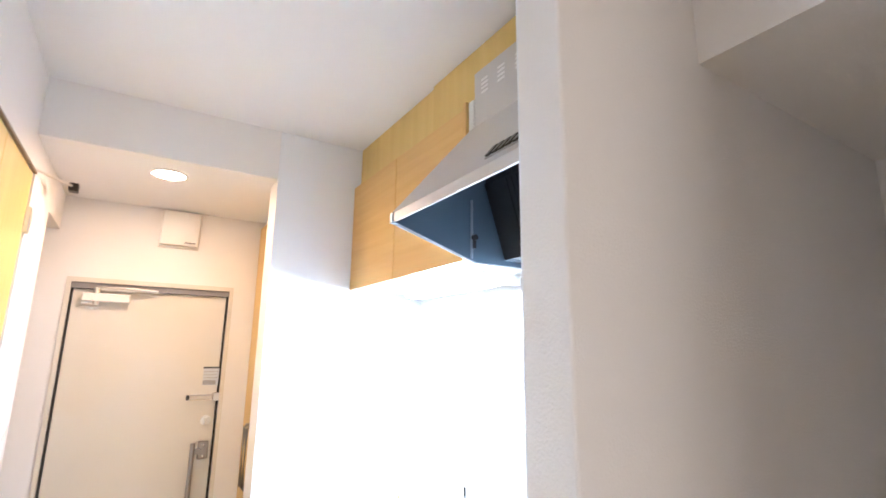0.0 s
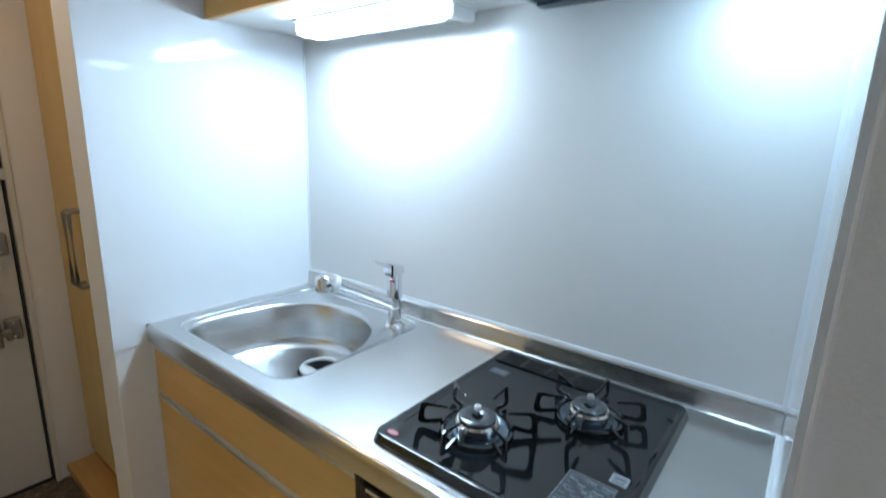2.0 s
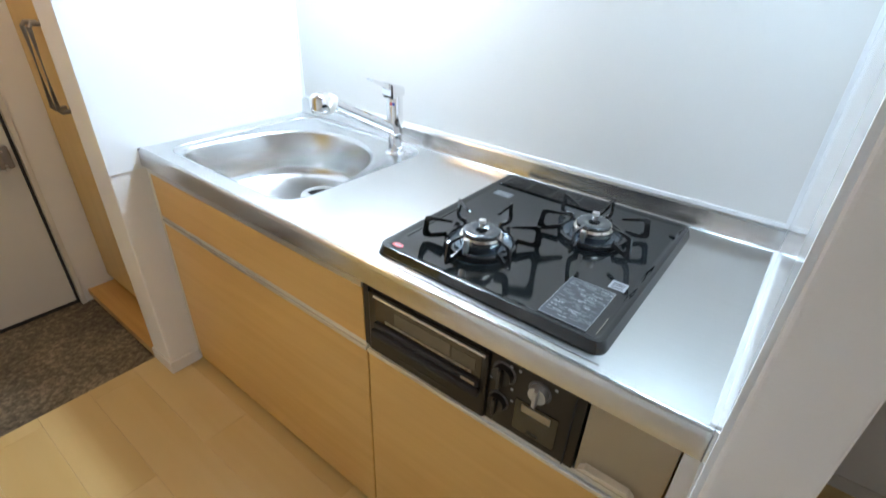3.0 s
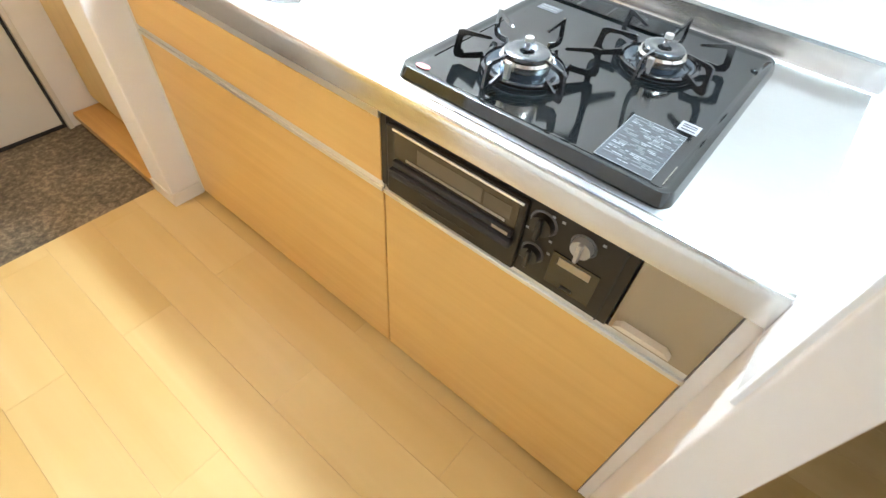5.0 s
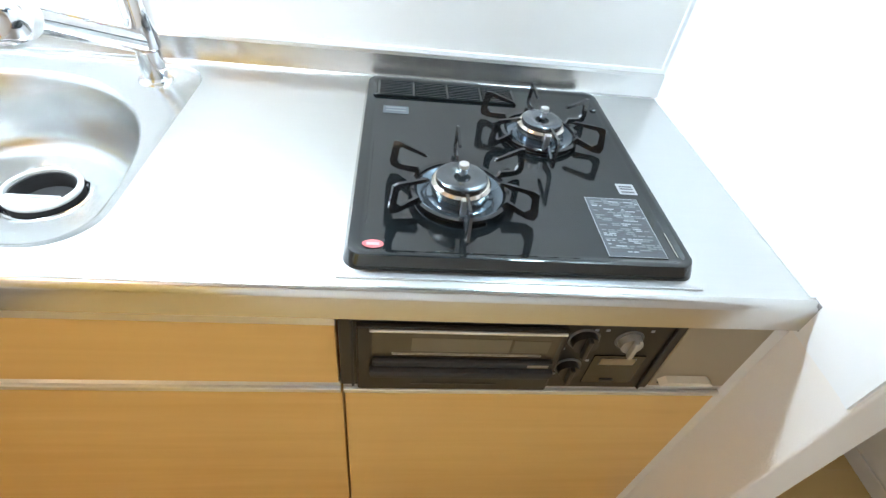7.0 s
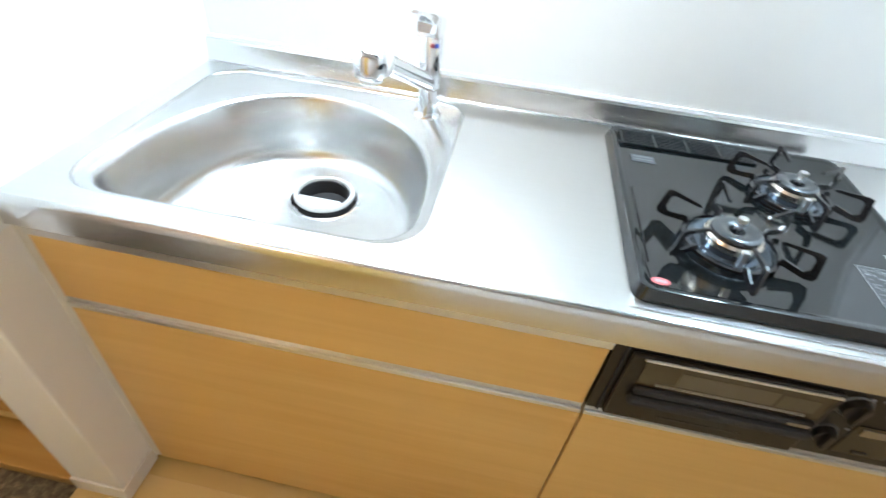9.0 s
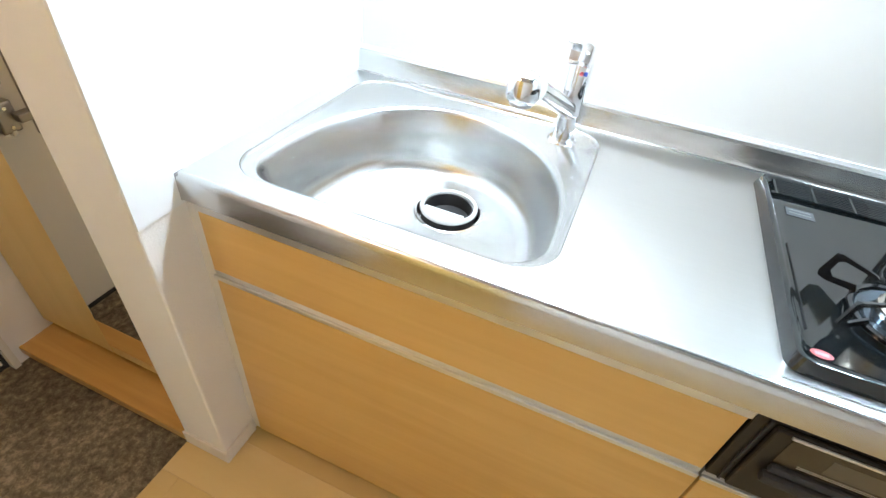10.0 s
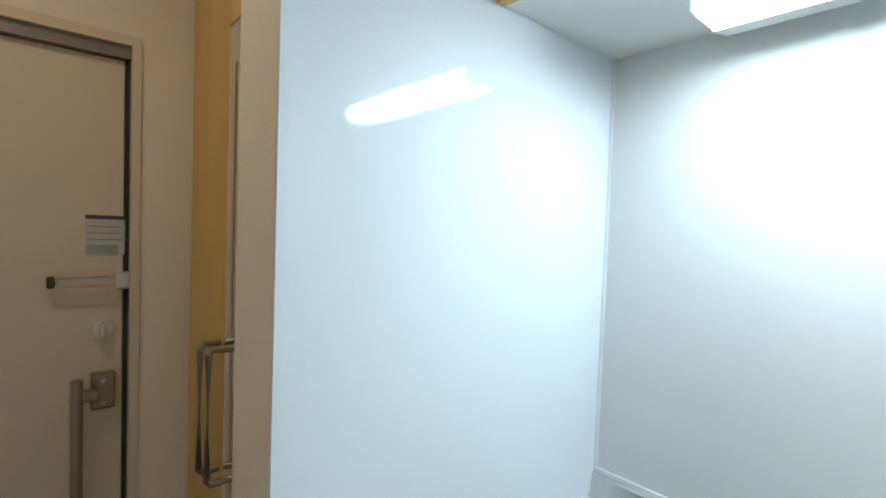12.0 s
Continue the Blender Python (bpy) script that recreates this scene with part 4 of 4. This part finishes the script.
def wall_cabinet():
    k = thing("wall_cabinet", (0.42, 0.97, WZ), "maple laminate two-door wall cabinet with a white underside, closed", "cabinet")
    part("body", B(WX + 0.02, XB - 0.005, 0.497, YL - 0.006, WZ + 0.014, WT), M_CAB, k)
    part("bottom", B(WX + 0.02, XB - 0.005, 0.497, YL - 0.006, WZ, WZ + 0.014), M_WHITE, k, "white underside")
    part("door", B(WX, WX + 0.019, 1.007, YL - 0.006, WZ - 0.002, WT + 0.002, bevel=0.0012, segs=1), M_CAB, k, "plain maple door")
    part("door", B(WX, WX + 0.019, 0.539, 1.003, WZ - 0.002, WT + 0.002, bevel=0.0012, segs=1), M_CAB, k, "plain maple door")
    part("end_panel", B(WX + 0.001, WX + 0.019, 0.497, 0.520, WZ - 0.002, WT + 0.012), M_WHITE, k, "pale end strip")
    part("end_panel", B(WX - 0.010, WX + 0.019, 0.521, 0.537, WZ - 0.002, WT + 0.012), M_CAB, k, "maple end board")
    part("top_filler", B(WX + 0.030, WX + 0.043, 0.76, YL - 0.006, WT + 0.003, CEIL - 0.002), M_DOORWOOD, k, "yellow laminate filler up to the ceiling")
    part("top_filler", B(WX + 0.018, WX + 0.036, YR + 0.006, 0.76, WT + 0.003, CEIL - 0.004), M_DOORWOOD, k, "yellow laminate filler up to the ceiling")


wall_cabinet()


def tube_lamp():
    k = thing("kitchen_lamp", (0.50, 0.97, WZ), "white under-cabinet kitchen lamp, switched on", "lamp")
    part("housing", B(0.388, 0.571, 0.668, 1.205, WZ - 0.008, WZ, bevel=0.002), M_WHITE, k)
    part("diffuser", prism(bmesh.new(), [(0.401, WZ - 0.008), (0.395, WZ - 0.028), (0.403, WZ - 0.038), (0.413, WZ - 0.041), (0.479, WZ - 0.041), (0.483, WZ - 0.008)], "y", 0.703, 1.196), M_TUBE, k, "glowing white diffuser")
    part("reflector", prism(bmesh.new(), [(0.484, WZ - 0.008), (0.481, WZ - 0.041), (0.484, WZ - 0.0415), (0.543, WZ - 0.030), (0.559, WZ - 0.008)], "y", 0.703, 1.202), M_WHITE, k, "white back strip beside the diffuser")
    part("end_cap", B(0.397, 0.484, 1.1965, 1.202, WZ - 0.039, WZ - 0.008, bevel=0.001, segs=1), M_WHITE, k, "thin white end cap")
    part("end_block", B(0.470, 0.566, 0.672, 0.701, WZ - 0.036, WZ - 0.008, bevel=0.003), M_WHITE, k, "white end with switch")


tube_lamp()


def hood():
    k = thing("range_hood", (0.3, 0.19, 1.70), "grey painted range hood with a black filter and square lamp", "range hood")
    Y0, Y1 = YR + 0.008, 0.495
    zf, zm, zb = 1.778, 1.700, 1.700
    xf, xm, xb = -0.015, 0.245, XB - 0.01
    sk = 0.004
    # side plates
    side = [(xf, zf), (xm, zm), (xb, zb), (xb, 2.10), (0.235, 2.10), (xf, zf + 0.024)]
    for a, b in ((Y0, Y0 + sk), (Y1 - sk, Y1)):
        part("side_plate", prism(bmesh.new(), side, "y", a, b), M_HOOD, k)
        q = [(xf + 0.01, zf + 0.004), (xm, zm + 0.005), (xb - 0.01, zb + 0.005), (xb - 0.01, 2.07), (0.21, 2.07), (xf + 0.01, zf + 0.02)]
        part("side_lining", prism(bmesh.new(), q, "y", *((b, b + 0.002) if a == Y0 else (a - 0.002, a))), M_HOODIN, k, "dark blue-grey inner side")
    bm = bmesh.new()
    sl = [(xf, zf), (xf, zf + 0.024), (0.235, 2.10), (0.239, 2.096), (xf + 0.006, zf + 0.020), (xf + 0.006, zf)]
    prism(bm, sl, "y", Y0 + sk, Y1 - sk)
    part("canopy", bm, M_HOOD, k, "sloping grey front")
    part("top_plate", B(0.235, xb, Y0 + sk, Y1 - sk, 2.096, 2.10), M_HOOD, k)
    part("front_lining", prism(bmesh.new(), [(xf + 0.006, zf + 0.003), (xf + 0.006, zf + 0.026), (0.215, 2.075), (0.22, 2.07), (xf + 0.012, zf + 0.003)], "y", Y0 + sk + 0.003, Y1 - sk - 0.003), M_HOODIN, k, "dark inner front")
    # inner tray with lamp, at the back
    tray = part("inner_tray", prism(bmesh.new(), [(0.345, 1.722), (xb - 0.004, 1.706), (xb - 0.004, 1.714), (0.345, 1.730)], "y", Y0 + sk + 0.003, Y1 - sk - 0.003), M_TRAY, k, "grey lamp tray")
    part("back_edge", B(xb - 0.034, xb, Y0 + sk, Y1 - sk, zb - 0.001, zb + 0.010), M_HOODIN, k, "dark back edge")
    part("tray_border", prism(bmesh.new(), [(0.346, 1.7205), (xb - 0.034, 1.7055), (xb - 0.034, 1.7085), (0.346, 1.7235)], "y", Y1 - 0.036, Y1 - sk - 0.003), M_HOODIN, k, "dark border of the tray")
    part("corner_cap", B(xf - 0.003, xf + 0.018, Y1 - 0.016, Y1 + 0.001, zf - 0.002, zf + 0.026, bevel=0.002), M_HOODIN, k, "dark plastic corner cap")
    lp = part("hood_lamp", prism(bmesh.new(), [(0.385, 1.7265), (0.535, 1.716), (0.530, 1.699), (0.390, 1.710)], "y", -0.040, 0.060), M_HLAMP, k, "glowing square lamp")
    # filter
    fl = part("filter", prism(bmesh.new(), [(0.272, 1.935), (0.343, 1.720), (0.350, 1.722), (0.279, 1.938)], "y", Y0 + sk + 0.003, Y1 - sk - 0.008), M_FILTER, k, "black slotted grease filter")
    for i in range(24):
        y = Y0 + 0.03 + i * 0.0205
        part("slat", prism(bmesh.new(), [(0.2738, 1.925), (0.3405, 1.725), (0.3385, 1.7245), (0.2718, 1.9245)], "y", y, y + 0.008), M_FILTER, fl)
    for y in (0.12, 0.37):
        part("catch", C((0.342, y, 1.710), (0.342, y, 1.728), 0.004, n=12), M_ALU, fl, "small steel catch")
    part("filter_box", B(0.281, xb - 0.006, Y0 + sk + 0.003, Y1 - sk - 0.003, 1.94, 2.07), M_FILTER, k, "black housing above the filter")
    part("hinge_bar", B(0.226, 0.233, Y1 - 0.011, Y1 - 0.006, 1.712, 1.880, bevel=0.001, segs=1), M_TRAY, k, "thin upright metal strip")
    hk = part("hook", C((0.236, Y1 - 0.006, 1.772), (0.236, Y1 - 0.020, 1.772), 0.010, 0.008, 18), M_BLACK, k, "small black clip", smooth=True)
    part("clip_tail", B(0.231, 0.241, Y1 - 0.016, Y1 - 0.009, 1.742, 1.766, bevel=0.002), M_BLACK, hk)
    # controls on the front lip
    ang = math.atan2(2.10 - zf - 0.024, 0.235 - xf)
    bm = bmesh.new()
    box(bm, -0.003, 0.0, -0.08, 0.125, 0.030, 0.073, bevel=0.001, segs=1)
    m = Matrix.Translation((xf, 0, zf + 0.024)) @ Matrix.Rotation(math.pi / 2 - ang, 4, "Y")
    bmesh.ops.transform(bm, matrix=m, verts=bm.verts[:])
    cp = part("control_strip", bm, M_HANDLE, k, "dark control strip")
    for i in range(10):
        bm = box(bmesh.new(), -0.007, -0.003, -0.070 + i * 0.020, -0.058 + i * 0.020, 0.034, 0.069)
        bmesh.ops.transform(bm, matrix=m, verts=bm.verts[:])
        part("button", bm, M_BLACK, cp)
    # duct cover
    dc = part("duct_cover", B(0.235, xb, Y0 + sk, 0.479, 2.10, 2.269), M_HOOD, k, "grey duct cover with vent slits")
    for i in range(4):
        for j in range(4):
            part("slit", B(0.2335, 0.235, 0.415 - i * 0.075, 0.445 - i * 0.075, 2.190 + j * 0.013, 2.196 + j * 0.013), M_WHITE, dc, "pale vent slit")


hood()

# ---- fill lamp and window behind, both unseen and made up ----
rl = thing("unseen_lamp", (-0.3, -1.9, CEIL), "round white glowing ceiling lamp, unseen, added as fill", "ceiling light")
part("shade", lathe(bmesh.new(), (-0.3, -1.9, CEIL), [(0.22, 0.0), (0.22, -0.04), (0.18, -0.07), (0.0, -0.08)], 40), M_RFILL, rl, smooth=True)
# unseen window, made up around the fill from behind
wd = thing("unseen_window", (-0.3, -3.74, 0.4), "white framed window, unseen, made up for the room behind", "window", kind="structure")
bm = B(-1.2, -1.15, -3.78, -3.72, 0.4, 2.2)
box(bm, 0.55, 0.6, -3.78, -3.72, 0.4, 2.2)
box(bm, -1.15, 0.55, -3.78, -3.72, 0.4, 0.45)
box(bm, -1.15, 0.55, -3.78, -3.72, 2.15, 2.2)
box(bm, -0.32, -0.28, -3.78, -3.72, 0.45, 2.15)
part("window_frame", bm, M_WHITE, wd)

# ---- floor planks ----
fl = bpy.data.objects["floor"]
PW = 0.1455
plank_mesh = {}


def plank(x0, x1, y0, y1):
    key = (round(x1 - x0, 4), round(y1 - y0, 4))
    if key not in plank_mesh:
        w, l = key
        bm = box(bmesh.new(), 0.0002, w - 0.0002, 0.0002, l - 0.0002, -0.012, 0.0, bevel=0.0005, segs=1)
        me = bpy.data.meshes.new("plank")
        bm.to_mesh(me)
        bm.free()
        me.materials.append(M_FLOOR)
        plank_mesh[key] = me
    ob = new("plank", plank_mesh[key])
    ob.location = (x0, y0, 0)
    ob.parent = fl


rng = random.Random(3)
first = -0.0395 - 6 * PW
col = 0
x = first - 5 * PW
while x < 1.6:
    y_start = 1.075 if (round((x + 0.476) / PW) % 2 == 0) else 0.61
    cuts = [y_start + 0.905 * i + (0.0 if abs(x + 0.4) < 0.4 else rng.uniform(-0.2, 0.2)) for i in range(-6, 2)]
    cuts = [c for c in cuts if -3.7 < c < YP - 0.02]
    ends = [-3.7] + cuts + [YP]
    for a, b in zip(ends, ends[1:]):
        if x + PW > XP and x + PW > 0.03 and a > YA and b <= YP and x > 0.03:
            if a > YN and x > 0.03:
                continue
        plank(x, x + PW, a, b)
    x += PW
